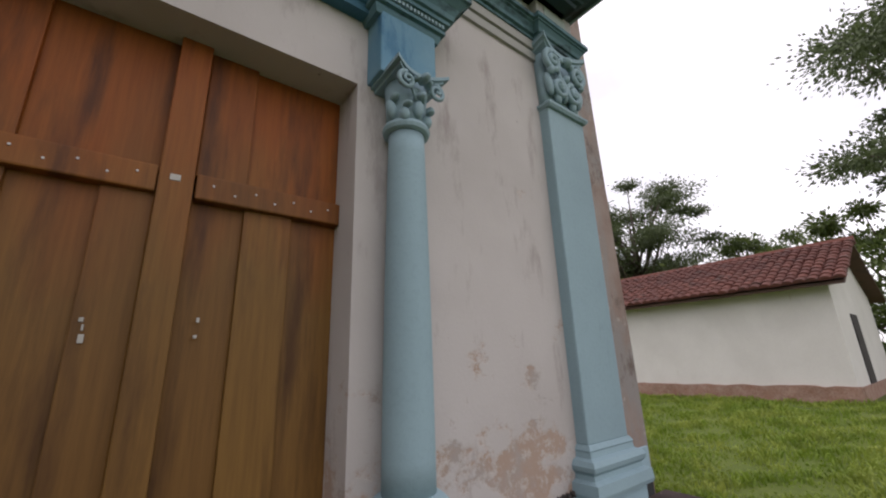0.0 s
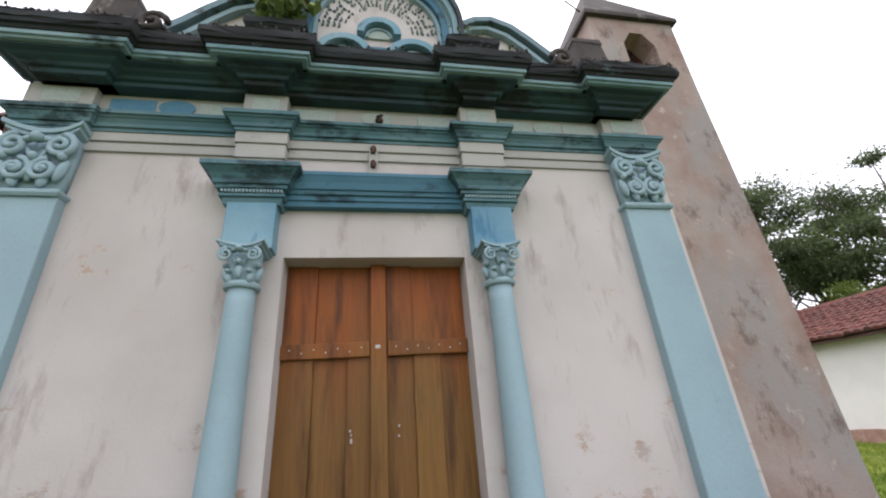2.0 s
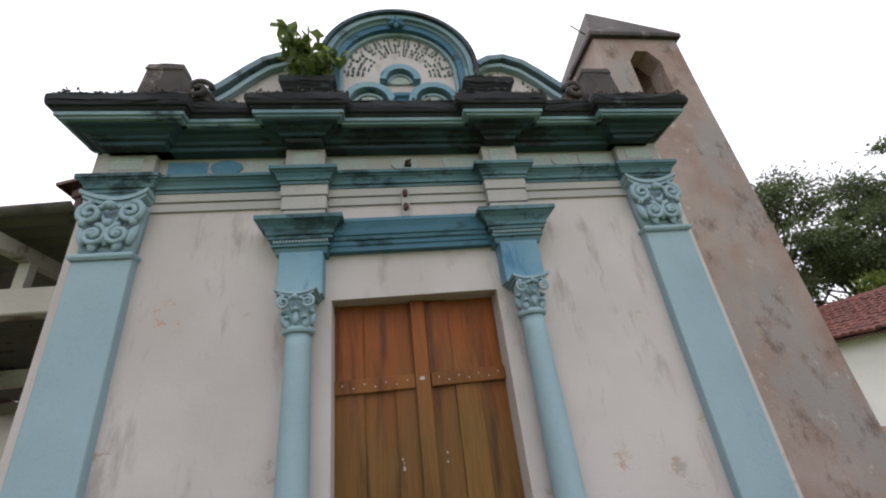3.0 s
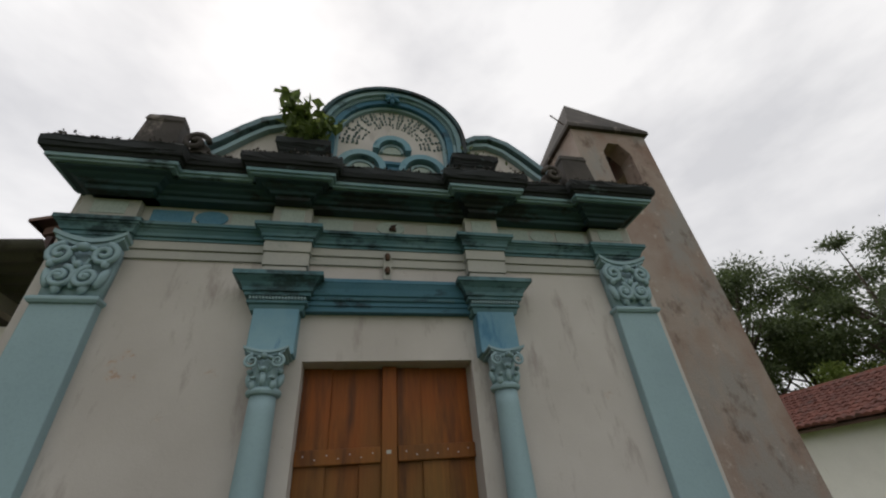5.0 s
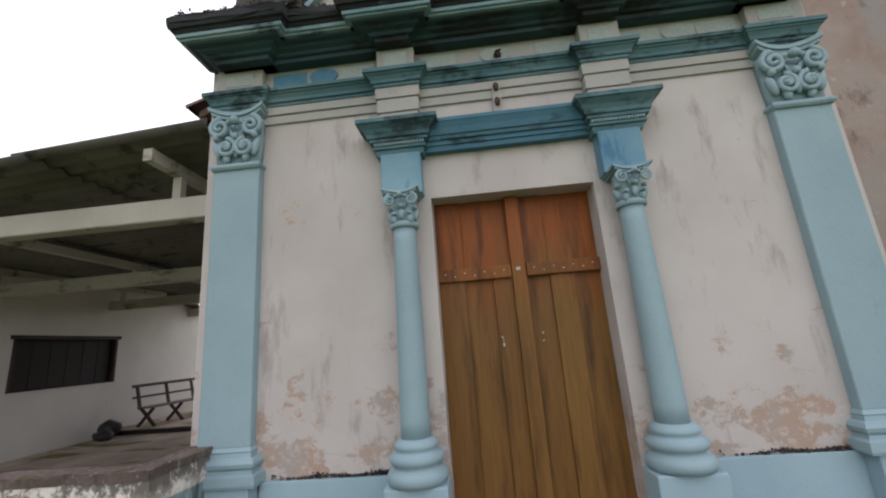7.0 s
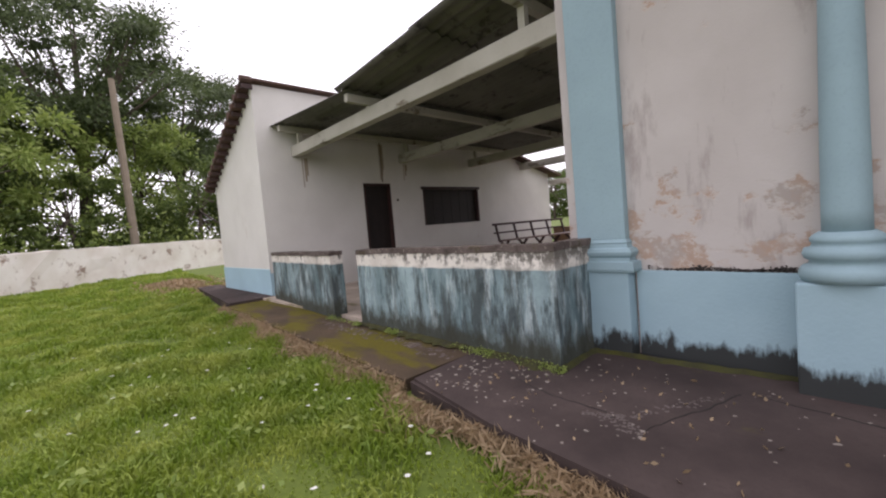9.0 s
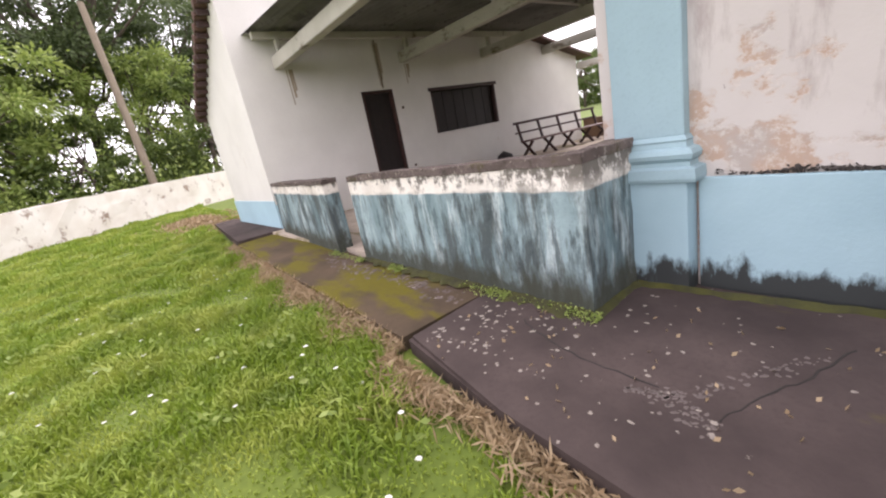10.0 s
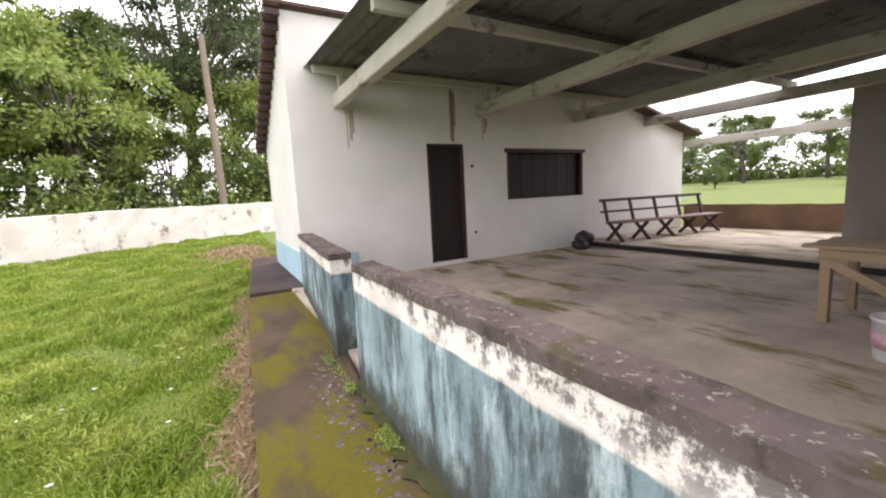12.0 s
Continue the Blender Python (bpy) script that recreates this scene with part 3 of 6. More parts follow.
def capital(parent, cx, yf, z0, h, w0, w1, depth, flat):
    """A Corinthian capital: bell, astragal, two tiers of leaves, volutes and a hollow-sided abacus."""
    bm = B()
    if flat:
        extr = [(w0 / 2, z0), (w0 / 2 + 0.01, z0 + 0.3 * h), (w1 / 2 * 0.92, z0 + 0.85 * h)]
        rings = [[bm.verts.new(p) for p in ((cx - w, yf + 0.01 + depth, z), (cx - w, yf + 0.02 - (w - w0 / 2) * 0.5, z), (cx + w, yf + 0.02 - (w - w0 / 2) * 0.5, z), (cx + w, yf + 0.01 + depth, z))] for w, z in extr]
        for a, b in zip(rings, rings[1:]):
            for i in range(4):
                bm.faces.new((a[i], a[(i + 1) % 4], b[(i + 1) % 4], b[i]))
        bm.faces.new(rings[0][::-1])
        bm.faces.new(rings[-1])
    else:
        lathe(bm, cx, yf + w0 / 2, [(w0 / 2 * 0.95, z0), (w0 / 2 * 0.98, z0 + 0.4 * h), (w1 / 2 * 0.85, z0 + 0.88 * h)], 24)
    cap = part("capital", bm, M_BLUE, parent, "carved leaf capital thick with blue paint", True)
    # abacus with hollow sides
    bm = B()
    n, lift = 10, (0.05 if flat else 0.015)
    for za, zb, e in ((z0 + 0.86 * h, z0 + 0.93 * h, 0.0), (z0 + 0.93 * h, z0 + h, 0.02)):
        lo, hi = [], []
        for i in range(n + 1):
            u = -1 + 2 * i / n
            x = cx + u * (w1 / 2 + e)
            y = yf - 0.05 - e + 0.05 * (1 - u * u)
            lo.append(bm.verts.new((x, y, za + lift * (u * u))))
            hi.append(bm.verts.new((x, y, zb + lift * (u * u))))
        bl = [bm.verts.new((cx + s * (w1 / 2 + e), yf + depth + 0.04, za)) for s in (1, -1)]
        bh = [bm.verts.new((cx + s * (w1 / 2 + e), yf + depth + 0.04, zb)) for s in (1, -1)]
        ring_l, ring_h = lo + bl, hi + bh
        m = len(ring_l)
        for i in range(m):
            bm.faces.new((ring_l[i], ring_l[(i + 1) % m], ring_h[(i + 1) % m], ring_h[i]))
        bm.faces.new(ring_l[::-1])
        bm.faces.new(ring_h)
    part("abacus", bm, M_BLUE, cap)
    r = 0.19 * h if flat else 0.17 * h
    yv = yf - 0.035
    for side in (-1, 1):
        bm = B()
        tube(bm, spiral((cx + side * (w1 / 2 - r * 0.9), z0 + 0.68 * h), r, 1.7, -side, yv), [0.28 * r - 0.008 * i / 21 for i in range(22)], 7)
        tube(bm, [(cx + side * (0.02 + (w1 / 2 - r) * f), yv + 0.015, z0 + h * (0.42 + 0.42 * f ** 0.6)) for f in (0, 0.25, 0.5, 0.75, 1.0)], 0.16 * r, 6)
        part("volute", bm, M_BLUE, cap, smooth=True)
        if flat:
            bm = B()
            tube(bm, spiral((cx + side * w0 * 0.22, z0 + 0.30 * h), r * 0.95, 1.6, side, yv + 0.01), [0.25 * r - 0.006 * i / 21 for i in range(22)], 7)
            part("scroll", bm, M_BLUE, cap, smooth=True)
    bm = B()
    nl = 5
    for i in range(nl):
        u = -1 + 2 * i / (nl - 1)
        if flat:
            x, y = cx + u * w0 * 0.46, yf - 0.01
        else:
            x, y = cx + math.sin(u * 1.3) * w0 * 0.52, yf + w0 / 2 - math.cos(u * 1.3) * w0 * 0.52
        hh = h * (0.18 if i % 2 else 0.25)
        leaf_blob(bm, (x, y, z0 + (0.16 if i % 2 else 0.3) * h), 0.075 * w1 if flat else 0.10 * w1, 0.03, hh * 0.75, 0.25 * u)
        leaf_blob(bm, (x, y - 0.03, z0 + (0.30 if i % 2 else 0.5) * h), 0.06 * w1 if flat else 0.08 * w1, 0.03, hh * 0.28)
    leaf_blob(bm, (cx, yf - 0.06, z0 + 0.78 * h), 0.10 * w1, 0.045, 0.08 * h)
    for side in (-1, 1):
        leaf_blob(bm, (cx + side * 0.14 * w1, yf - 0.045, z0 + 0.76 * h), 0.07 * w1, 0.03, 0.05 * h, side * 0.5)
    part("leaves", bm, M_BLUE, cap, smooth=True)
    # astragal under the leaves
    bm = B()
    if flat:
        moulding(bm, cx - w0 / 2, cx + w0 / 2, yf + depth, [(0.0, z0 - 0.05), (depth + 0.02, z0 - 0.05), (depth + 0.035, z0 - 0.03), (depth + 0.035, z0 - 0.012), (depth + 0.015, z0 + 0.005), (0.0, z0 + 0.005)], depth)
    else:
        lathe(bm, cx, yf + w0 / 2, [(w0 * 0.47, z0 - 0.02), (w0 * 0.55, z0 - 0.012), (w0 * 0.58, z0 + 0.005), (w0 * 0.55, z0 + 0.022), (w0 * 0.47, z0 + 0.03)], 24)
    part("astragal", bm, M_BLUE, cap)
    return cap


# ---- pilasters ----
def pilaster(x0, x1):
    yf = YW - 0.08
    bm = B()
    box(bm, x0, x1, yf, YW + 0.01, 0.93, 3.20, 0.012)
    shaft = part("pilaster", bm, M_BLUE, church, "flat pilaster in chalky pale blue")
    bm = B()
    box(bm, x0 - 0.03, x1 + 0.03, yf - 0.06, YW + 0.01, -0.1, 0.68, 0.01)
    part("pedestal", bm, M_DADO, shaft)
    bm = B()
    moulding(bm, x0, x1, YW, [(0.0, 0.68), (0.16, 0.68), (0.165, 0.70), (0.16, 0.755), (0.125, 0.765), (0.12, 0.79), (0.14, 0.81), (0.145, 0.835), (0.13, 0.86), (0.10, 0.87), (0.095, 0.90), (0.10, 0.91), (0.085, 0.935), (0.0, 0.935)], 0.08)
    part("base_moulding", bm, M_BLUE, shaft)
    capital(shaft, (x0 + x1) / 2, yf, 3.20, 0.50, x1 - x0 - 0.03, x1 - x0 + 0.045, 0.08, True)
    # frieze block and cornice return over the capital
    bm = B()
    moulding(bm, x0, x1, YW, [(0.0, 3.705), (0.085, 3.705), (0.085, 3.735), (0.095, 3.74), (0.095, 3.77), (0.11, 3.775), (0.12, 3.80), (0.14, 3.83), (0.15, 3.833), (0.15, 3.845), (0.165, 3.85), (0.165, 3.885), (0.0, 3.89)], 0.065)
    part("entablature_block", bm, M_TEAL, shaft)
    bm = B()
    box(bm, x0 - 0.01, x1 + 0.01, YW - 0.09, YW + 0.01, 3.888, 4.14, 0.008)
    part("frieze_block", bm, M_CREAM, shaft)
    bm = B()
    box(bm, x0 + 0.08, x1 - 0.08, YW - 0.096, YW - 0.08, 3.96, 4.09, 0.004)
    part("inset_panel", bm, M_PALEPANEL, shaft)
    return shaft


pilaster(-2.52, -2.11)
pilaster(2.09, 2.52)


# ---- engaged columns ----
def column(cx):
    cy = YW - 0.10
    prof = []
    for i in range(13):
        f = i / 12
        prof.append((0.106 - 0.020 * f ** 1.6, 0.93 + f * 1.55))
    bm = B()
    lathe(bm, cx, cy, prof, 32)
    col = part("column", bm, M_BLUE, church, "slender engaged column in pale blue paint", True)
    bm = B()
    box(bm, cx - 0.215, cx + 0.215, YW - 0.25, YW + 0.01, -0.1, 0.655, 0.012)
    part("pedestal", bm, M_DADO, col)
    bm = B()
    lathe(bm, cx, cy, [(0.17, 0.655), (0.20, 0.66), (0.212, 0.69), (0.212, 0.715), (0.195, 0.745), (0.168, 0.755), (0.162, 0.775), (0.185, 0.79), (0.195, 0.815), (0.185, 0.845), (0.155, 0.855), (0.148, 0.875), (0.158, 0.885), (0.16, 0.905), (0.14, 0.925), (0.118, 0.94)], 36)
    part("base_moulding", bm, M_BLUE, col, smooth=True)
    capital(col, cx, cy - 0.10, 2.48, 0.275, 0.20, 0.25, 0.20, False)
    bm = B()
    box(bm, cx - 0.165, cx + 0.165, YW - 0.14, YW + 0.01, 2.752, 3.15, 0.01)
    part("impost_block", bm, M_IMPOST, col)
    bm = B()
    moulding(bm, cx - 0.115, cx + 0.115, YW, [(0.0, 3.09), (0.075, 3.09), (0.085, 3.12), (0.085, 3.14), (0.105, 3.145), (0.105, 3.165), (0.095, 3.17), (0.095, 3.195), (0.125, 3.20), (0.125, 3.225), (0.14, 3.23), (0.145, 3.26), (0.165, 3.295), (0.195, 3.325), (0.20, 3.33), (0.215, 3.335), (0.215, 3.37), (0.0, 3.375)], 0.0, 0.06)
    end = part("door_cornice_end", bm, M_TEAL, col, "teal cornice end over the column")
    bm = B()
    for i in range(18):
        x = cx - 0.205 + i * 0.0233
        box(bm, x, x + 0.014, YW - 0.175, YW - 0.15, 3.172, 3.195)
    part("bead_row", bm, M_BLUE, end)
    bm = B()
    moulding(bm, cx - 0.10, cx + 0.10, YW, [(0.0, 3.37), (0.07, 3.37), (0.07, 3.50), (0.062, 3.502), (0.062, 3.512), (0.08, 3.515), (0.08, 3.63), (0.072, 3.632), (0.072, 3.642), (0.09, 3.645), (0.09, 3.745), (0.0, 3.748)], 0.0, 0.03)
    part("architrave_block", bm, M_CREAM, col)
    bm = B()
    moulding(bm, cx - 0.115, cx + 0.115, YW, [(0.0, 3.745), (0.085, 3.745), (0.085, 3.77), (0.10, 3.775), (0.105, 3.80), (0.125, 3.83), (0.14, 3.838), (0.14, 3.848), (0.16, 3.853), (0.16, 3.886), (0.0, 3.89)], 0.0, 0.05)
    part("architrave_cap", bm, M_TEAL, col)
    bm = B()
    box(bm, cx - 0.165, cx + 0.165, YW - 0.125, YW + 0.01, 3.885, 4.15, 0.008)
    blk = part("frieze_block", bm, M_CREAM, col)
    bm = B()
    box(bm, cx - 0.10, cx + 0.10, YW - 0.131, YW - 0.12, 3.94, 4.08, 0.004)
    part("inset_panel", bm, M_PALEPANEL, blk)
    return col


column(-0.875)
column(0.875)

# ---- cornices between the blocks ----
bm = B()
extrude_x(bm, [(YW, 3.12), (YW - 0.07, 3.12), (YW - 0.075, 3.16), (YW - 0.09, 3.165), (YW - 0.09, 3.20), (YW - 0.105, 3.205), (YW - 0.11, 3.235), (YW - 0.125, 3.24), (YW - 0.14, 3.29), (YW - 0.16, 3.335), (YW - 0.165, 3.34), (YW - 0.165, 3.37), (YW, 3.385)], -0.70, 0.70)
part("door_cornice", bm, M_DEEP, church, "deep blue cornice over the door")
bm = B()
for i in range(52):
    x = -0.53 + i * 0.0206
    box(bm, x, x + 0.012, YW - 0.112, YW - 0.09, 3.203, 3.225)
part("bead_row", bm, M_TEAL, church)
for x0, x1 in ((-2.13, -0.98), (-0.77, 0.77), (0.98, 2.13)):
    bm = B()
    extrude_x(bm, [(YW, 3.585), (YW - 0.022, 3.585), (YW - 0.022, 3.655), (YW - 0.012, 3.657), (YW - 0.012, 3.668), (YW - 0.034, 3.67), (YW - 0.034, 3.746), (YW, 3.746)], x0, x1)
    part("architrave", bm, M_CREAM, church)
    bm = B()
    extrude_x(bm, [(YW, 3.746), (YW - 0.045, 3.746), (YW - 0.045, 3.77), (YW - 0.065, 3.775), (YW - 0.07, 3.80), (YW - 0.09, 3.83), (YW - 0.105, 3.838), (YW - 0.105, 3.848), (YW - 0.125, 3.853), (YW - 0.125, 3.882), (YW, 3.888)], x0, x1)
    part("architrave_cap", bm, M_TEAL, church)
    # frieze with inset panels
    bm = B()
    box(bm, x0, x1, YW - 0.02, YW + 0.005, 3.886, 4.14)
    part("frieze", bm, M_CREAM, church)
    w = x1 - x0
    left = x0 < -2
    for px in ((x0 + 0.10, x0 + 0.42), (x1 - 0.42, x1 - 0.10)):
        bm = B()
        box(bm, px[0], px[1], YW - 0.028, YW - 0.015, 3.945, 4.075, 0.004)
        part("frieze_panel", bm, M_PANEL if left and px[0] < x0 + 0.2 else M_PALEPANEL, church)
    bm = B()
    cx = (x0 + x1) / 2
    pts = [(cx + 0.14 * math.cos(a) * 0.95, 4.01 + 0.075 * math.sin(a)) for a in [2 * math.pi * i / 24 for i in range(24)]]
    a = [bm.verts.new((x, YW - 0.03, z)) for x, z in pts]
    b = [bm.verts.new((x, YW - 0.015, z)) for x, z in pts]
    bm.faces.new(a)
    for i in range(24):
        bm.faces.new((a[i], a[(i + 1) % 24], b[(i + 1) % 24], b[i]))
    part("frieze_roundel", bm, M_PANEL if left else M_PALEPANEL, church)

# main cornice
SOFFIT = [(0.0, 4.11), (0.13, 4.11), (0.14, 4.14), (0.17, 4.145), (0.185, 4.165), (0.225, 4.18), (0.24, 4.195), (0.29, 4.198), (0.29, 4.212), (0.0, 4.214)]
FASCIA = [(0.0, 4.213), (0.325, 4.213), (0.33, 4.228), (0.35, 4.231), (0.352, 4.262), (0.0, 4.264)]
CROWN = [(0.0, 4.265), (0.362, 4.265), (0.372, 4.29), (0.392, 4.295), (0.402, 4.33), (0.40, 4.40), (0.375, 4.43), (0.0, 4.44)]


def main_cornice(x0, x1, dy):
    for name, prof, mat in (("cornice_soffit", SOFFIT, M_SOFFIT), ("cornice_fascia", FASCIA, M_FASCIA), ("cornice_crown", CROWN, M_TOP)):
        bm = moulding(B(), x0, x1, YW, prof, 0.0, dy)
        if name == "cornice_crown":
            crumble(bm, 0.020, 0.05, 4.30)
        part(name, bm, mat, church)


main_cornice(-2.31, 2.27, 0.0)
for cx in (-0.875, 0.875):
    main_cornice(cx - 0.012, cx + 0.012, 0.10)
for x0, x1 in ((-2.33, -2.11), (2.14, 2.29)):
    main_cornice(x0, x1, 0.09)

# ---- pediment ----
YP = 1.70
outline = [(-2.2, 4.42), (-2.2, 4.72), (-2.0, 4.92), (-1.8, 5.10), (-1.6, 5.31), (-1.42, 5.47), (-1.2, 5.56), (-1.0, 5.53), (-0.86, 5.44)]
ACX, ACZ, ACR = 0.03, 5.35, 0.83


def pediment_top(x):
    if abs(x - ACX) < ACR - 0.03:
        return ACZ + math.sqrt((ACR - 0.03) ** 2 - (x - ACX) ** 2)
    u = -abs(x - ACX)
    for (xa, za), (xb, zb) in zip(outline[1:], outline[2:]):
        if xa <= u <= xb:
            return za + (zb - za) * (u - xa) / (xb - xa)
    return 5.44 if u > -1 else 4.72


bm = B()
xs = [ACX - 2.2 + 4.4 * i / 88 for i in range(89)]
cols = [[bm.verts.new(p) for p in ((x, YP, 4.38), (x, YP, pediment_top(x)), (x, YP + 0.28, pediment_top(x)), (x, YP + 0.28, 4.38))] for x in xs]
for p, q in zip(cols, cols[1:]):
    for i in range(4):
        bm.faces.new((p[i], p[(i + 1) % 4], q[(i + 1) % 4], q[i]))
bm.faces.new(cols[0][::-1])
bm.faces.new(cols[-1])
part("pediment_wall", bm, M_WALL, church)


def band(bm, pts, y0, y1, w):
    """A raised band along a line of (x, z), w thick inwards."""
    n = len(pts)
    rings = []
    for i in range(n):
        p, q = Vector((*pts[max(i - 1, 0)], 0)), Vector((*pts[min(i + 1, n - 1)], 0))
        d = (q - p).normalized()
        nx, nz = d.y, -d.x
        x, z = pts[i]
        rings.append([bm.verts.new(v) for v in ((x, y0, z), (x, y1, z), (x + nx * w, y1, z + nz * w), (x + nx * w, y0, z + nz * w))])
    for r, t in zip(rings, rings[1:]):
        for k in range(4):
            bm.faces.new((r[k], r[(k + 1) % 4], t[(k + 1) % 4], t[k]))
    bm.faces.new(rings[0][::-1])
    bm.faces.new(rings[-1])


def arc(cx, cz, r, n=32, a0=math.pi, a1=0.0):
    return [(cx + r * math.cos(a0 + (a1 - a0) * i / n), cz + r * math.sin(a0 + (a1 - a0) * i / n)) for i in range(n + 1)]


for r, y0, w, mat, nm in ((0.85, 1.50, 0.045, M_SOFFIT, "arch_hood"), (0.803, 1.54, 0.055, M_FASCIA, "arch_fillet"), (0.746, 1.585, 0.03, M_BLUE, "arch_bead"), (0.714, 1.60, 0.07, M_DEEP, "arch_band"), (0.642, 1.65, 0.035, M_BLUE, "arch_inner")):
    bm = B()
    band(bm, [(0.03 - r, 4.75)] + arc(0.03, ACZ, r) + [(0.03 + r, 4.75)], y0, 1.71, w)
    part(nm, bm, mat, church, "curved blue hood of the pediment" if nm == "arch_hood" else "")
for sgn in (-1, 1):
    pts = [(0.03 + sgn * (abs(x) + 0.0), z + 0.02) for x, z in outline[1:]]
    if sgn > 0:
        pts = pts[::-1]
    bm = B()
    band(bm, pts, 1.58, 1.99, 0.07)
    part("scroll_coping", bm, M_SCROLL, church, "weathered blue scrolled coping")
    bm = B()
    band(bm, [(x * 0.97, z - 0.09) for x, z in pts], 1.63, 1.705, 0.05)
    part("scroll_moulding", bm, M_BLUE, church)
# shell roundels
for cx, cz, r in ((0.03, 5.20, 0.22), (-0.31, 4.88, 0.27), (0.37, 4.88, 0.27)):
    bm = B()
    band(bm, arc(cx, cz, r), 1.60, 1.705, 0.07)
    part("roundel_rim", bm, M_ROUNDEL, church)
    bm = B()
    band(bm, arc(cx, cz, r * 0.62), 1.66, 1.705, 0.03)
    part("roundel_ring", bm, M_BLUE, church)
    bm = B()
    band(bm, arc(cx, cz, r * 0.50), 1.675, 1.705, r * 0.48)
    part("roundel_boss", bm, M_PALEPANEL, church)
bm = B()
fan = random.Random(17)
for i in range(15):
    ang = math.pi * (i + 0.5) / 15
    for rr, s in ((0.35, 0.013), (0.40, 0.017), (0.45, 0.021), (0.51, 0.024), (0.56, 0.022), (0.60, 0.016)):
        for k in (-1, 1):
            if fan.random() < 0.2:
                continue
            off = k * s * fan.uniform(0.7, 1.5)
            x, z = 0.03 + rr * math.cos(ang) + off * math.sin(ang), ACZ - 0.03 + rr * math.sin(ang) - off * math.cos(ang)
            if z > ACZ - 0.08:
                leaf_blob(bm, (x, 1.692, z), s * fan.uniform(0.7, 1.1), 0.022, s * 0.5, -ang + k * 0.7)
part("fan_leaves", bm, M_SCROLLPALE, church, "carved leaf sprays set out like a fan")
bm = B()
moulding(bm, -0.05, 0.11, 1.71, [(0.0, 4.86), (0.05, 4.86), (0.05, 4.9), (0.02, 4.92), (0.02, 5.0), (0.05, 5.02), (0.05, 5.06), (0.0, 5.06)])
part("keystone", bm, M_DEEP, church)
bm = B()
for k in range(6):
    a = k * math.pi / 3 + 0.5
    leaf_blob(bm, (0.03 + 0.055 * math.cos(a), 1.56, ACZ + 0.70 + 0.055 * math.sin(a)), 0.055, 0.03, 0.028, -a)
leaf_blob(bm, (0.03, 1.545, ACZ + 0.70), 0.035, 0.03, 0.035)
part("crown_rosette", bm, M_DEEP, church, "small leaf rosette at the crown of the arch", True)
bm = B()
for k in range(64):
    a = math.pi * (k + 0.5) / 64
    leaf_blob(bm, (0.03 + 0.73 * math.cos(a), 1.58, ACZ + 0.73 * math.sin(a)), 0.012, 0.012, 0.012)
part("bead_row", bm, M_BLUE, church)


# ---- urn pedestals and scroll carvings on the cornice ----
def corner_pedestal(cx):
    bm = B()
    moulding(bm, cx - 0.01, cx + 0.01, 1.62, [(0.0, 4.385), (0.215, 4.385), (0.21, 4.45), (0.195, 4.47), (0.155, 5.14), (0.165, 5.16), (0.15, 5.23), (0.0, 5.24)])
    crumble(bm, 0.014, 0.08)
    ob = tagged(part("roof_pedestal", bm, M_BLACK), "blackened tapering stone pedestal at the cornice corner", "pedestal", "cornice pedestals")
    bm = B()
    s = 1 if cx < 0 else -1
    for dx, dz, r in ((0.34, 0.45, 0.12), (0.32, 0.24, 0.12), (0.44, 0.18, 0.13), (0.42, 0.36, 0.10), (0.54, 0.10, 0.10), (0.58, 0.22, 0.07)):
        leaf_blob(bm, (cx + s * dx, 1.55, 4.38 + dz), r, r * 0.9, r)
    tube(bm, [(cx + s * (0.35 + 0.12 * (1 - i / 20) * math.cos(i * 0.55)), 1.44, 4.86 + 0.12 * (1 - i / 20) * math.sin(i * 0.55)) for i in range(18)], 0.03, 7)
    tube(bm, [(cx + s * (0.50 + 0.10 * (1 - i / 20) * math.cos(2 + i * 0.55)), 1.42, 4.52 + 0.10 * (1 - i / 20) * math.sin(2 + i * 0.55)) for i in range(18)], 0.028, 7)
    tagged(part("scroll_carving", bm, M_BLACK, None, "", True), "mildewed scroll carving beside the corner pedestal", "carving", "scroll carvings")


corner_pedestal(-2.22)
corner_pedestal(2.20)
for cx in (-0.89, 0.93):
    bm = B()
    moulding(bm, cx - 0.06, cx + 0.06, 1.62, [(0.0, 4.385), (0.185, 4.385), (0.185, 4.52), (0.165, 4.54), (0.16, 4.86), (0.175, 4.88), (0.18, 4.90), (0.195, 4.93), (0.21, 4.95), (0.205, 5.03), (0.18, 5.06), (0.0, 5.07)])
    crumble(bm, 0.012, 0.07)
    tagged(part("cornice_block", bm, M_TOP), "mildewed moulded block on the cornice over a column", "block", "cornice blocks")


# ---- leaves and plants ----
def leaf_mesh(name, centres, size, material, parent=None, aspect=0.55, droop=0.3, seed=1, nper=1):
    """Many small pointed leaves (two triangles each) round the centres."""
    rng = np.random.default_rng(seed)
    c = np.asarray(centres, float)
    n = len(c)
    d = rng.normal(size=(n, 3))
    d[:, 2] -= droop
    d /= np.linalg.norm(d, axis=1)[:, None]
    e = np.cross(d, rng.normal(size=(n, 3)))
    e /= np.linalg.norm(e, axis=1)[:, None] + 1e-9
    ln = size * rng.uniform(0.6, 1.3, n)[:, None]
    v = np.stack([c - d * ln * 0.5, c + e * ln * aspect * 0.5, c + d * ln * 0.5, c - e * ln * aspect * 0.5], axis=1).reshape(-1, 3)
    f = np.arange(4 * n).reshape(-1, 4)
    return raw(name, v.tolist(), f.tolist(), material, parent)


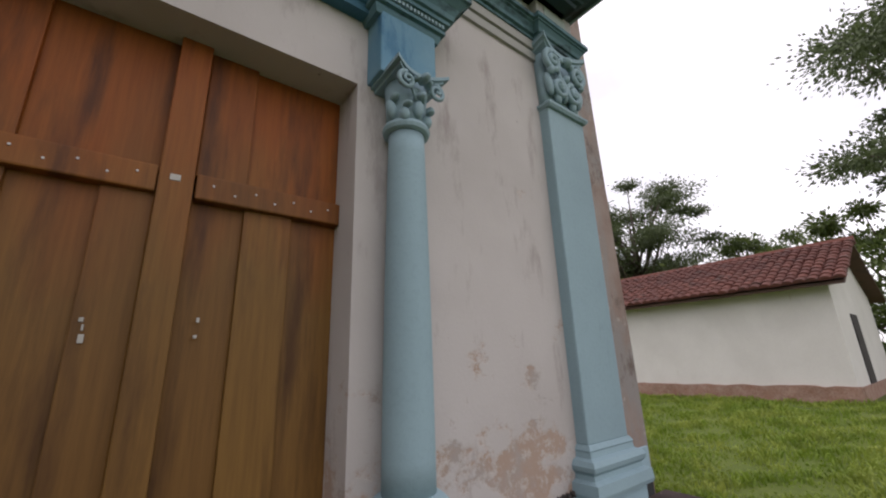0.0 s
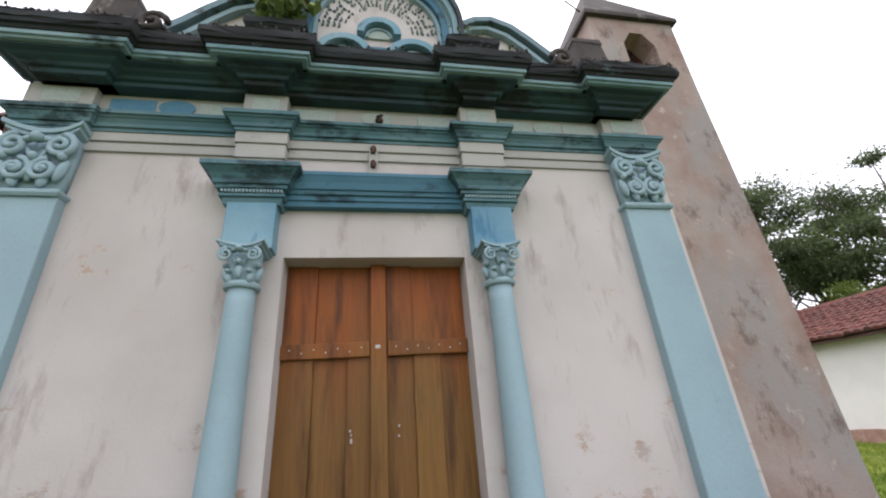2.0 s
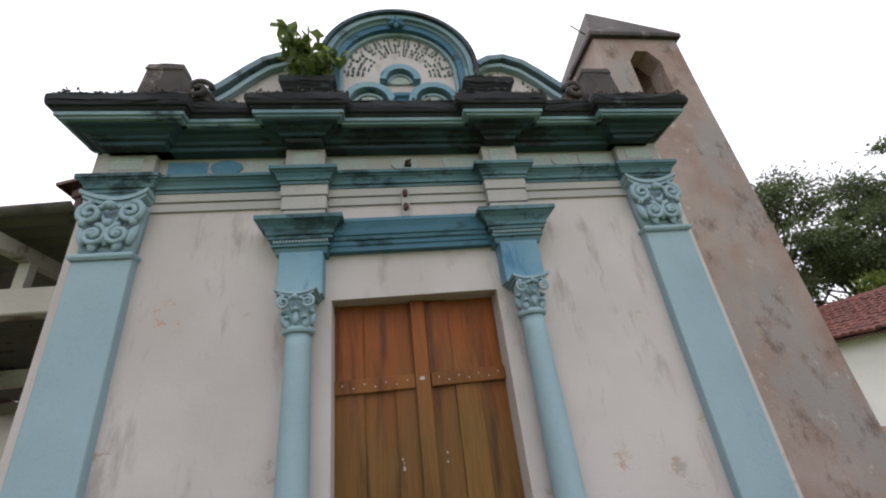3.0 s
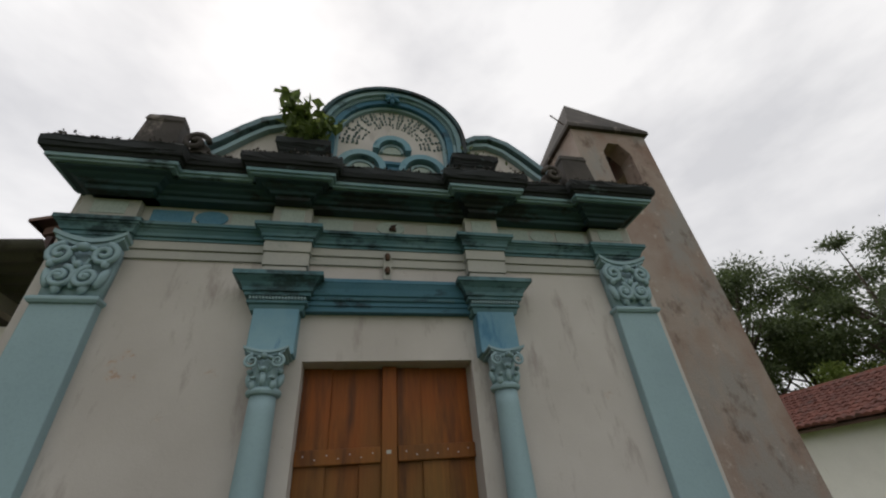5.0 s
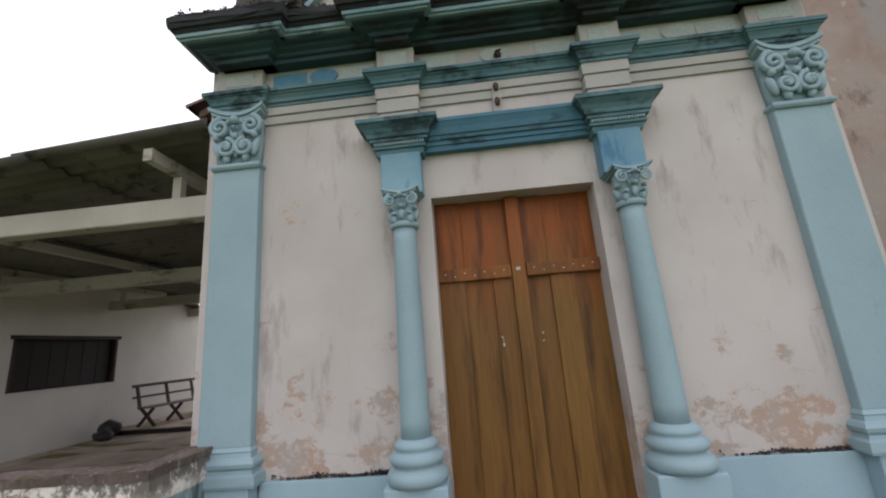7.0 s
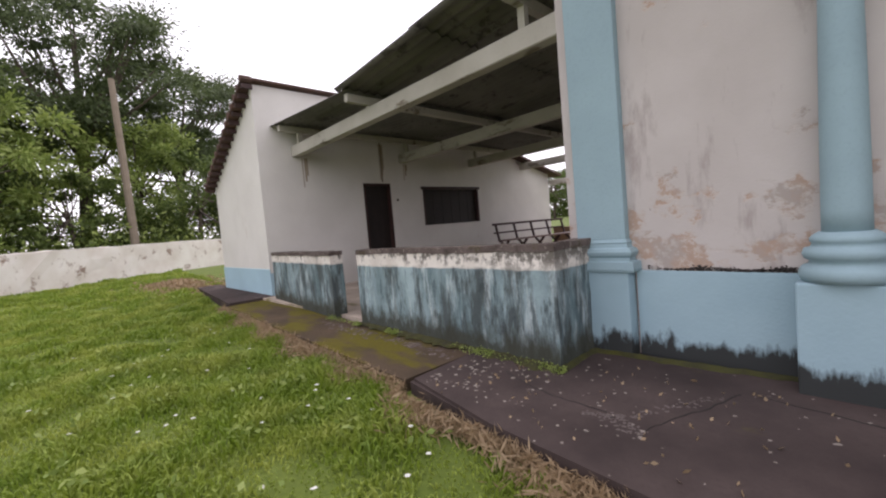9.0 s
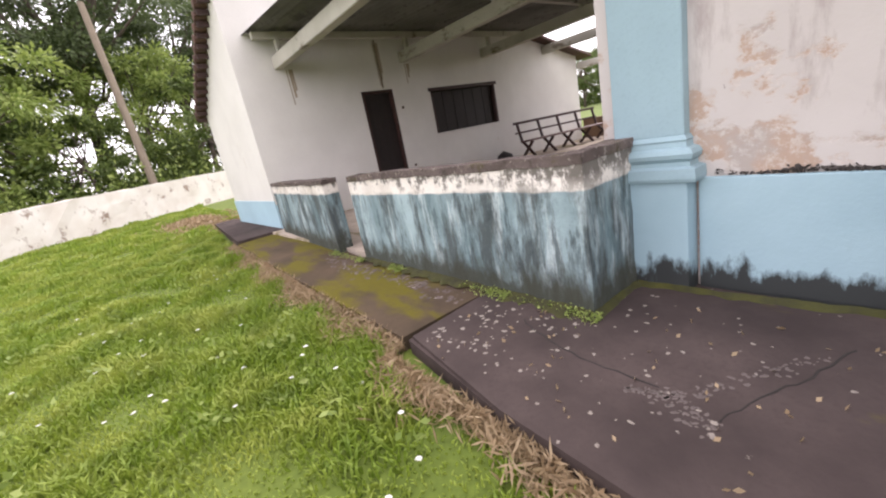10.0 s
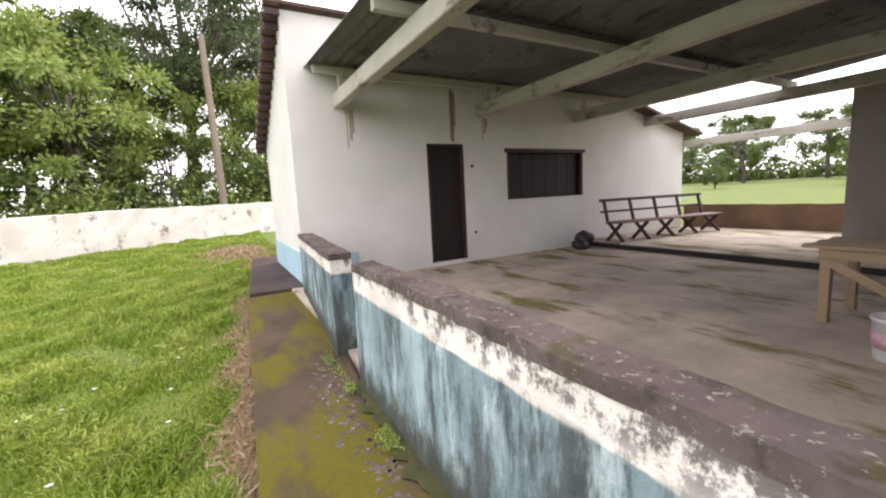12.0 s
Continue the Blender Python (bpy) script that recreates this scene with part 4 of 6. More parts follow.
def shrub_on_cornice():
    t = thing("cornice_plant", (-0.90, 1.46, 5.05), 0, "leafy green shrub rooted in a cornice block", "plant")
    rng = random.Random(5)
    cs = []
    for i in range(13):
        a = rng.uniform(0, 6.28)
        tip = Vector((math.cos(a) * rng.uniform(0.08, 0.34), math.sin(a) * rng.uniform(0.05, 0.2), rng.uniform(0.16, 0.56)))
        pts = [Vector((0, 0, -0.04)), tip * 0.5 + Vector((0, 0, 0.05)), tip]
        bm = B()
        tube(bm, pts, [0.014, 0.01, 0.004], 5)
        part("stem", bm, M_BARK, t)
        for k in range(26):
            f = rng.uniform(0.2, 1.05)
            cs.append(tip * f + Vector((rng.gauss(0, 0.05), rng.gauss(0, 0.05), rng.gauss(0, 0.04))))
    leaf_mesh("leaves", cs, 0.15, M_LEAF_A, t, 0.6, 0.2, 3)
    leaf_mesh("young_leaves", [c + Vector((0.02, 0, 0.04)) for c in cs[::3]], 0.11, M_LEAF_B, t, 0.6, 0.2, 4)


shrub_on_cornice()
for px, n in ((0.93, 60), (2.0, 40), (-1.95, 50)):
    rng = random.Random(int(px * 10))
    leaf_ob = leaf_mesh("cornice_weeds", [(px + rng.gauss(0, 0.13), 1.5 + rng.gauss(0, 0.06), (5.06 if abs(px) < 1 else 4.44) + abs(rng.gauss(0, 0.05))) for i in range(n)], 0.06, M_LEAF_C, None, 0.5, 0.0, n)
    tagged(leaf_ob, "small weeds growing on the cornice", "weeds", "cornice weeds", "stuff")


# black flakes paint the shade in the broken plaster gap above the dado
rng = np.random.default_rng(79)
for x0, x1 in ((-2.05, -1.10), (1.10, 2.05)):
    n = 420
    cxs = x0 + (x1 - x0) * rng.power(2.2, n)
    zz = 0.688 + np.abs(rng.normal(0, 0.012, n)) * (0.2 + np.sin(cxs * 7) ** 2)
    tagged(leaf_mesh("plaster_crumbs", np.stack([cxs, np.full(n, YW - 0.010) + rng.normal(0, 0.006, n), zz], axis=1), 0.026, M_BLACK, None, 0.7, 0.0, 80), "dark flakes drawn for the shaded gap of broken plaster above the dado", "rubble", kind="stuff")

# mossy crust and dead roots along the cornice edge
rng = np.random.default_rng(77)
crust = []
for x0, x1, yf in ((-2.72, -1.72, 1.07), (-1.72, -1.28, 1.16), (-1.28, -0.47, 1.06), (-0.47, 0.47, 1.16), (0.47, 1.28, 1.06), (1.28, 1.75, 1.16), (1.75, 2.68, 1.07)):
    n = int(520 * (x1 - x0))
    cxs = rng.uniform(x0, x1, n)
    crust.append(np.stack([cxs, yf + np.abs(rng.normal(0, 0.06, n)), 4.42 + np.abs(rng.normal(0, 0.014, n)) * (0.3 + np.sin(cxs * 9) ** 2 + np.sin(cxs * 23) ** 2)], axis=1))
tagged(leaf_mesh("cornice_moss", np.concatenate(crust), 0.034, M_BLACK, None, 0.6, 0.0, 78), "blackened moss and dead roots along the cornice edge", "moss", kind="stuff")


# ---- church door ----
def church_door():
    d = thing("door_1", (0, 1.715, 0.13), 0, "closed double door of varnished planks faded towards the foot", "door", kind="structure")
    for z0, z1, left, right in ((0.012, 1.935, (-0.66, -0.44, -0.21, -0.05), (0.065, 0.255, 0.45, 0.66)), (2.025, 2.62, (-0.66, -0.44, -0.05), (0.065, 0.255, 0.66))):
        for k, (a, b) in enumerate(list(zip(left, left[1:])) + list(zip(right, right[1:]))):
            bm = B()
            off = 0.022 * (k % 2)
            box(bm, a - 0.004 * (k % 2), b + 0.004 * (k % 2), 0.012 + off, 0.05 + off, z0, z1, 0.006)
            part("plank", bm, M_DOOR, d)
    for a, b in ((-0.66, -0.055), (0.07, 0.66)):
        bm = B()
        box(bm, a, b, -0.02, 0.05, 1.92, 2.025, 0.008)
        rail = part("rail", bm, M_DOOR, d)
        for i in range(7):
            bm = B()
            x = a + 0.06 + i * (b - a - 0.12) / 6
            lathe(bm, x, 0, [(0.005, 0), (0.004, 0.004)], 6)
            bmesh.ops.rotate(bm, verts=bm.verts, cent=(x, 0, 0), matrix=Matrix.Rotation(radians(90), 3, "X"))
            bmesh.ops.translate(bm, verts=bm.verts, vec=(0, -0.02, 1.972 + 0.012 * (-1) ** i))
            part("nail", bm, M_PALE, rail)
    bm = B()
    box(bm, -0.052, 0.062, -0.028, 0.05, 0.012, 2.62, 0.008)
    part("meeting_stile", bm, M_DOOR, d)
    bm = B()
    box(bm, -0.70, 0.70, 0.07, 0.09, 0, 2.64)
    part("backing", bm, M_DARKWOOD, d)
    for x, z, w, h in ((-0.175, 1.39, 0.015, 0.028), (-0.183, 1.45, 0.012, 0.014), (-0.176, 1.425, 0.006, 0.02), (0.14, 1.46, 0.010, 0.018), (0.0, 1.985, 0.035, 0.025), (0.137, 1.40, 0.012, 0.012)):
        bm = B()
        box(bm, x - w / 2, x + w / 2, 0.005 if x else -0.031, 0.018, z - h / 2, z + h / 2, 0.002)
        part("paper_scrap", bm, M_SCRAP, d, "torn scrap of white paper")


church_door()

# fixtures over the door
fx = thing("lamp_bracket", (-0.03, YW - 0.02, 3.44), 0, "rusty upright lamp bracket on a white batten over the door", "bracket")
bm = B()
box(bm, -0.035, 0.035, -0.03, 0.01, 0.0, 0.27, 0.004)
part("batten", bm, M_CREAM, fx)
for z in (0.05, 0.19):
    bm = B()
    lathe(bm, 0, -0.045, [(0.018, z), (0.024, z + 0.02), (0.024, z + 0.05), (0.015, z + 0.065)], 12)
    part("holder", bm, M_METAL, fx)
sk = thing("lamp_socket", (0.02, YW - 0.03, 4.0), 0, "bare rusted lamp socket fixed to the frieze", "socket")
bm = B()
lathe(bm, 0, 0, [(0.03, -0.03), (0.035, 0.0), (0.02, 0.03)], 12)
part("socket_cup", bm, M_METAL, sk)
bm = B()
tube(bm, [(0, 0, 0), (-0.02, -0.06, -0.01), (0.015, -0.10, -0.03)], 0.008, 6)
tube(bm, [(0, 0, 0), (0.03, -0.05, 0.02)], 0.007, 6)
part("wire_stub", bm, M_METAL, sk)

# ---- bell tower ----
tower = thing("bell_tower", (0, 0, 0), 0, "weathered brown plaster bell tower with a small pyramid roof", "tower")
TX0, TX1, TY0, TY1 = 3.20, 4.64, 2.5, 4.06
bm = B()
box(bm, TX0, TX1, TY0, TY1, -0.1, 5.78)
for v in bm.verts:
    if v.co.z < 1:
        v.co.x += 0.10 if v.co.x > 4 else 0.0
part("shaft", bm, M_TOWER, tower)
for x0, x1 in ((TX0, 3.68), (4.20, TX1)):
    for y0 in (TY0, TY1 - 0.3):
        part("belfry_pier", box(B(), x0, x1, y0, y0 + 0.3, 5.78, 6.62), M_TOWER, tower)
for y0, y1 in ((TY0, TY0 + 0.3), (TY1 - 0.3, TY1)):
    bm = B()
    pts = [(TX0, 6.62), (3.68, 6.62), (3.84, 6.85), (4.04, 6.85), (4.20, 6.62), (TX1, 6.62), (TX1, 7.12), (TX0, 7.12)]
    a = [bm.verts.new((x, y0, z)) for x, z in pts]
    b = [bm.verts.new((x, y1, z)) for x, z in pts]
    for i in range(8):
        bm.faces.new((a[i], a[(i + 1) % 8], b[(i + 1) % 8], b[i]))
    for ring in (a, b[::-1]):
        bm.faces.new((ring[0], ring[1], ring[2], ring[7]) if ring is a else (ring[7], ring[6], ring[5], ring[0]))
        if ring is a:
            bm.faces.new((ring[2], ring[3], ring[6], ring[7]))
            bm.faces.new((ring[3], ring[4], ring[5], ring[6]))
        else:
            bm.faces.new((ring[5], ring[4], ring[1], ring[0]))
            bm.faces.new((ring[4], ring[3], ring[2], ring[1]))
    part("belfry_arch", bm, M_TOWER, tower)
for x0, x1 in ((TX0, TX0 + 0.3), (TX1 - 0.3, TX1)):
    part("belfry_sill", box(B(), x0, x1, TY0 + 0.3, TY1 - 0.3, 5.78, 6.0), M_TOWER, tower)
    part("belfry_lintel", box(B(), x0, x1, TY0 + 0.3, TY1 - 0.3, 6.6, 7.12), M_TOWER, tower)
bm = B()
e = 0.07
base = [(TX0 - e, TY0 - e), (TX1 + e, TY0 - e), (TX1 + e, TY1 + e), (TX0 - e, TY1 + e)]
r0 = [bm.verts.new((x, y, 7.124)) for x, y in base]
r1 = [bm.verts.new((x, y, 7.20)) for x, y in base]
ap = bm.verts.new(((TX0 + TX1) / 2, (TY0 + TY1) / 2, 8.92))
bm.faces.new(r0[::-1])
for i in range(4):
    bm.faces.new((r0[i], r0[(i + 1) % 4], r1[(i + 1) % 4], r1[i]))
    bm.faces.new((r1[i], r1[(i + 1) % 4], ap))
part("roof", bm, M_BLACK, tower, "mossy dark pyramid roof")
bm = B()
box(bm, TX0 - 0.03, TX1 + 0.03, TY0 - 0.03, TY0 + 0.0, -0.1, 0.46, 0.008)
box(bm, TX1 - 0.0, TX1 + 0.03, TY0, TY1, -0.1, 0.46, 0.008)
part("dado", bm, M_DADO, tower, "pale blue painted foot")
bm = B()
tube(bm, [(TX0 - 0.1, TY0, 7.2), (TX0 - 0.35, TY0 - 0.05, 7.35)], 0.012, 6)
part("rod", bm, M_METAL, tower)

# ---- parapet of the veranda ----
par = thing("wall_parapet", (0, 0, 0), 0, "low veranda parapet with streaked blue limewash and black mildew", "parapet", kind="structure")


def wall_run(name, pts, thick, z0, z1, material, parent, seg=0.12, amp=0.012, both=True):
    """An uneven wall along a line, thick to its left side."""
    bm = B()
    path = []
    for (ax, ay), (bx, by) in zip(pts, pts[1:]):
        n = max(1, int(math.hypot(bx - ax, by - ay) / seg))
        path += [(ax + (bx - ax) * i / n, ay + (by - ay) * i / n) for i in range(n)]
    path.append(pts[-1])
    nz = max(3, int((z1 - z0) / seg))
    rows = []
    for i, (x, y) in enumerate(path):
        p, q = path[max(i - 1, 0)], path[min(i + 1, len(path) - 1)]
        dx, dy = q[0] - p[0], q[1] - p[1]
        l = math.hypot(dx, dy)
        ox, oy = -dy / l * thick, dx / l * thick
        ring = [(x, y, z0 + (z1 - z0) * k / nz) for k in range(nz + 1)] + [(x + ox, y + oy, z0 + (z1 - z0) * k / nz) for k in range(nz, -1, -1)]
        rows.append([bm.verts.new(Vector(v) + amp * noise.noise_vector(Vector(v) * 2.3) + amp * 0.6 * noise.noise_vector(Vector(v) * 9)) for v in ring])
    m = len(rows[0])
    for r, t in zip(rows, rows[1:]):
        for k in range(m):
            bm.faces.new((r[k], r[(k + 1) % m], t[(k + 1) % m], t[k]))
    bm.faces.new(rows[0][::-1])
    bm.faces.new(rows[-1])
    return part(name, bm, material, parent)


wall_run("front_run", [(-2.40, 0.88), (-5.28, 0.90)][::-1], 0.155, -0.15, 0.915, M_PARAPET, par, 0.1)
wall_run("return_run", [(-2.405, 1.038), (-2.405, 1.50)], 0.205, -0.15, 0.915, M_PARAPET, par, 0.1)
wall_run("coping", [(-5.285, 0.893), (-2.395, 0.873)], 0.172, 0.90, 0.958, M_CAP, par, 0.035, 0.013)
wall_run("return_coping", [(-2.395, 1.048), (-2.395, 1.51)], 0.22, 0.90, 0.955, M_CAP, par, 0.035, 0.013)
par2 = thing("wall_parapet_short", (0, 0, 0), 0, "short mildewed parapet beside the veranda entrance", "parapet", kind="structure")
wall_run("front_run", [(-8.9, 1.14), (-6.05, 0.92)], 0.2, -0.15, 0.90, M_PARAPET, par2, 0.1)
wall_run("coping", [(-8.9, 1.13), (-6.04, 0.905)], 0.21, 0.885, 0.94, M_CAP, par2, 0.05, 0.013)

# ---- white house ----
HX = -9.38
house = thing("house", (0, 0, 0), 0, "long white limewashed house with a dark door and shuttered window", "house")
DY0, DY1, DZ0, DZ1 = 3.70, 4.52, 0.10, 2.41
WY0, WY1, WZ0, WZ1 = 5.62, 7.94, 1.25, 2.28
for y0, y1, z0, z1 in ((1.25, DY0, -0.2, 3.9), (DY1, WY0, -0.2, 3.9), (WY1, 12.1, -0.2, 2.9), (DY0, DY1, DZ1, 3.9), (WY0, WY1, -0.2, WZ0), (WY0, WY1, WZ1, 3.9), (DY0, DY1, -0.2, DZ0)):
    part("wall_section", box(B(), HX - 0.3, HX, y0, y1, z0, z1), M_HOUSE, house)
for pts in ([(1.25, 3.9), (7.94, 3.9), (5.0, 4.42), (1.25, 4.42)], [(7.94, 2.9), (12.1, 2.9), (7.94, 3.9)]):
    bm = B()
    a = [bm.verts.new((HX, y, z)) for y, z in pts]
    b = [bm.verts.new((HX - 0.3, y, z)) for y, z in pts]
    bm.faces.new(a)
    bm.faces.new(b[::-1])
    for i in range(len(pts)):
        bm.faces.new((a[i], a[(i + 1) % len(pts)], b[(i + 1) % len(pts)], b[i]))
    part("wall_section", bm, M_HOUSE, house)
bm = B()
pts = [(HX - 0.3, -0.2), (HX - 0.3, 4.28), (-12.8, 2.75), (-12.8, -0.2)]
a = [bm.verts.new((x, 1.25, z)) for x, z in pts]
b = [bm.verts.new((x, 1.55, z)) for x, z in pts]
bm.faces.new(a)
bm.faces.new(b[::-1])
for i in range(4):
    bm.faces.new((a[i], a[(i + 1) % 4], b[(i + 1) % 4], b[i]))
part("gable_wall", bm, M_HOUSE, house)
bm = B()
box(bm, -12.8, -12.5, 1.55, 12.1, -0.2, 2.75)
box(bm, -12.5, HX - 0.3, 11.8, 12.1, -0.2, 2.75)
part("rear_walls", bm, M_HOUSE, house)
bm = B()
box(bm, -12.82, HX + 0.012, 1.235, 1.25, -0.2, 0.58, 0.004)
box(bm, HX, HX + 0.012, 1.25, 2.2, -0.2, 0.5, 0.004)
part("dado", bm, M_HBLUE, house, "pale blue painted foot of the wall")
bm = B()
vs = [(HX + 0.1, 1.05, 4.50), (HX + 0.1, 12.2, 4.50), (-13.1, 12.2, 2.72), (-13.1, 1.05, 2.72)]
vs[1] = (HX + 0.1, 5.0, 4.5)
vs[2] = (-13.1, 5.0, 2.72)
a = [bm.verts.new(v) for v in vs]
b = [bm.verts.new((v[0], v[1], v[2] - 0.05)) for v in vs]
bm.faces.new(a)
bm.faces.new(b[::-1])
for i in range(4):
    bm.faces.new((a[i], a[(i + 1) % 4], b[(i + 1) % 4], b[i]))
roof = part("roof", bm, M_OLDCLAY, house, "dark clay tiles seen along the raking edge")
for i in range(15):
    f = i / 15
    x, z = HX + 0.1 + f * (-13.1 - HX - 0.1), 4.5 + f * (2.72 - 4.5)
    bm = B()
    tube(bm, [(x, 1.02, z - 0.06), (x - 0.0, 1.24, z - 0.06)], 0.075, 8)
    part("verge_tile", bm, M_OLDCLAY, roof)
    bm = B()
    box(bm, x - 0.03, x + 0.03, 1.04, 1.245, z - 0.24, z - 0.15, 0.004)
    part("batten", bm, M_DARKWOOD, roof)
bm = B()
vs = [(HX + 0.35, 9.0, 3.62), (HX + 0.35, 12.5, 2.82), (-12.9, 12.5, 2.82), (-12.9, 9.0, 3.62)]
a = [bm.verts.new(v) for v in vs]
b = [bm.verts.new((v[0], v[1], v[2] - 0.07)) for v in vs]
bm.faces.new(a)
bm.faces.new(b[::-1])
for i in range(4):
    bm.faces.new((a[i], a[(i + 1) % 4], b[(i + 1) % 4], b[i]))
part("back_roof", bm, M_OLDCLAY, house)
# black-brown door and window with boards
bm = B()
box(bm, HX - 0.14, HX - 0.09, DY0, DY1, DZ0, DZ1)
hd = part("door", bm, M_SHUTTER, house, "near-black plank door")
bm = B()
for y in (DY0 + 0.03, DY1 - 0.03):
    box(bm, HX - 0.09, HX + 0.008, y - 0.03, y + 0.03, DZ0, DZ1, 0.005)
box(bm, HX - 0.09, HX + 0.008, DY0 + 0.06, DY1 - 0.06, DZ1 - 0.06, DZ1, 0.005)
part("door_frame", bm, M_DARKWOOD, hd)
for i in range(4):
    bm = B()
    y = DY0 + 0.07 + i * 0.17
    box(bm, HX - 0.09, HX - 0.075, y, y + 0.165, DZ0 + 0.01, DZ1 - 0.07, 0.004)
    part("plank", bm, M_SHUTTER, hd)
bm = B()
box(bm, HX - 0.12, HX + 0.03, DY0 - 0.05, DY1 + 0.05, 0.0, DZ0, 0.01)
part("door_sill", bm, M_HOUSE, house)
bm = B()
box(bm, HX - 0.16, HX - 0.11, WY0, WY1, WZ0, WZ1)
hw = part("window", bm, M_SHUTTER, house, "dark shuttered window")
bm = B()
box(bm, HX - 0.1, HX + 0.03, WY0 - 0.06, WY1 + 0.06, WZ1 - 0.02, WZ1 + 0.06, 0.006)
for y in (WY0 + 0.03, WY1 - 0.03):
    box(bm, HX - 0.1, HX + 0.006, y - 0.03, y + 0.03, WZ0, WZ1 - 0.02, 0.005)
part("window_frame", bm, M_DARKWOOD, hw)
for i in range(6):
    bm = B()
    y = WY0 + 0.08 + i * 0.362
    box(bm, HX - 0.11, HX - 0.09, y, y + 0.35, WZ0 + 0.02, WZ1 - 0.03, 0.005)
    part("shutter_board", bm, M_SHUTTER, hw)
bm = B()
box(bm, HX - 0.1, HX + 0.02, WY0, WY1, WZ0 - 0.03, WZ0, 0.005)
part("window_sill", bm, M_HOUSE, hw)
bm = B()
tube(bm, [(HX + 0.02, 4.28, 2.45), (HX + 0.02, 4.28, 3.45)], 0.018, 8)
tagged(part("conduit", bm, M_POLE), "rusty conduit running down the house wall above the door", "pipe")
for y, z in ((4.72, 1.98), (4.75, 0.62)):
    bm = B()
    lathe(bm, 0, 0, [(0.03, 0), (0.03, 0.02), (0.015, 0.04)], 10)
    bmesh.ops.rotate(bm, verts=bm.verts, cent=(0, 0, 0), matrix=Matrix.Rotation(radians(90), 3, "Y"))
    bmesh.ops.translate(bm, verts=bm.verts, vec=(HX, y, z))
    tagged(part("wall_hook", bm, M_METAL), "small rusty hook in the white house wall", "hook", "wall hooks")

bm = B()
for y, z0, z1 in ((2.18, 2.3, 2.95), (5.0, 2.5, 2.93), (4.24, 2.5, 3.4)):
    for k in range(3):
        w = 0.022 + 0.012 * ((k * 5) % 3)
        box(bm, HX + 0.0005, HX + 0.003, y + 0.05 * k, y + 0.05 * k + w, z0 + 0.13 * k, z1)
tagged(part("damp_runs", bm, M_RUST), "rusty damp runs on the white wall under the beams", "stain", kind="structure")

# ---- veranda roof ----
BEAMS = (2.05, 4.95, 7.65, 10.35)
for y in BEAMS:
    bm = B()
    beam(bm, (HX + 0.005, y, 3.07), (-2.625, y, 3.07), 0.17, 0.23)
    bmesh.ops.bevel(bm, geom=bm.edges[:], offset=0.012, segments=1, affect="EDGES")
    tagged(part("roof_beam", bm, M_BEAM), "long whitewashed timber beam spanning the veranda", "beam", "veranda beams")


def sheet_z(x):
    return 3.60 - 0.20 * (x - HX) / 3.03 if x < -6.35 else 3.40 + 0.24 * (x + 6.35) / 3.69


for px in (-9.1, -6.35, -3.3):
    top = sheet_z(px) - 0.045
    bm = B()
    beam(bm, (px, 1.62, top - 0.06), (px, 9.0 if px < -8 else 10.8, top - 0.06), 0.09, 0.12)
    tagged(part("purlin", bm, M_BEAM), "whitewashed purlin under the corrugated roof", "purlin", "veranda purlins")
    for y in (BEAMS[:3] if px < -8 else BEAMS):
        bm = B()
        box(bm, px - 0.045, px + 0.045, y - 0.04, y + 0.04, 3.187, max(3.2, top - 0.122), 0.004)
        tagged(part("roof_strut", bm, M_BEAM), "short strut between beam and purlin", "strut", "veranda struts")


def corrugated(x0, x1, y0, y1, dz):
    """One corrugated sheet with its waves running along x."""
    nx, ny = 3, int((y1 - y0) / 0.0295)
    v, f = [], []
    for layer in (0, -0.008):
        for i in range(nx + 1):
            x = x0 + (x1 - x0) * i / nx
            for j in range(ny + 1):
                y = y0 + (y1 - y0) * j / ny
                v.append((x, y, sheet_z(x) + dz + layer + 0.024 * math.sin(2 * math.pi * y / 0.177)))
    m = (nx + 1) * (ny + 1)
    for i in range(nx):
        for j in range(ny):
            a = i * (ny + 1) + j
            f.append((a, a + ny + 1, a + ny + 2, a + 1))
            f.append((m + a, m + a + 1, m + a + ny + 2, m + a + ny + 1))
    for j in range(ny):
        for a in (j, nx * (ny + 1) + j):
            f.append((a, a + 1, m + a + 1, m + a))
    for i in range(nx):
        for a in (i * (ny + 1), i * (ny + 1) + ny):
            f.append((a, m + a, m + a + ny + 1, a + ny + 1))
    return tagged(raw("roof_sheet", v, f, M_SHEET, None, True), "grey weathered corrugated fibre cement roof sheet", "roof sheet", "veranda roof sheets")


yy = 1.50
while yy < 10.0:
    if yy < 8.9:
        corrugated(HX + 0.004, -6.25, yy + 0.05, yy + 1.0, 0.0)
    corrugated(-6.45, -4.4, yy - 0.02, yy + 0.93, 0.022)
    corrugated(-4.55, -2.665, yy - 0.02, yy + 0.93, 0.044)
    yy += 0.925

# back of the veranda
wall_run("wall_back_parapet", [(-9.3, 12.1), (-5.3, 12.1)], 0.18, 0.0, 0.78, M_BACKWALL, None, 0.2)
bpo = bpy.data.objects["wall_back_parapet"]
tagged(bpo, "low back parapet, brown with damp and flaked whitewash", "parapet", kind="structure")
bm = B()
box(bm, HX + 0.05, -2.7, 12.05, 12.2, 2.42, 2.62, 0.01)
tagged(part("back_beam", bm, M_BEAM), "whitewashed beam across the open back of the veranda", "beam")
bm = B()
box(bm, -5.35, -2.66, 10.45, 10.7, 0.0, 3.0)
tagged(part("wall_sacristy", bm, M_SACRISTY), "plain plaster side wall closing the veranda, its shade painted in grey", "wall", kind="structure")


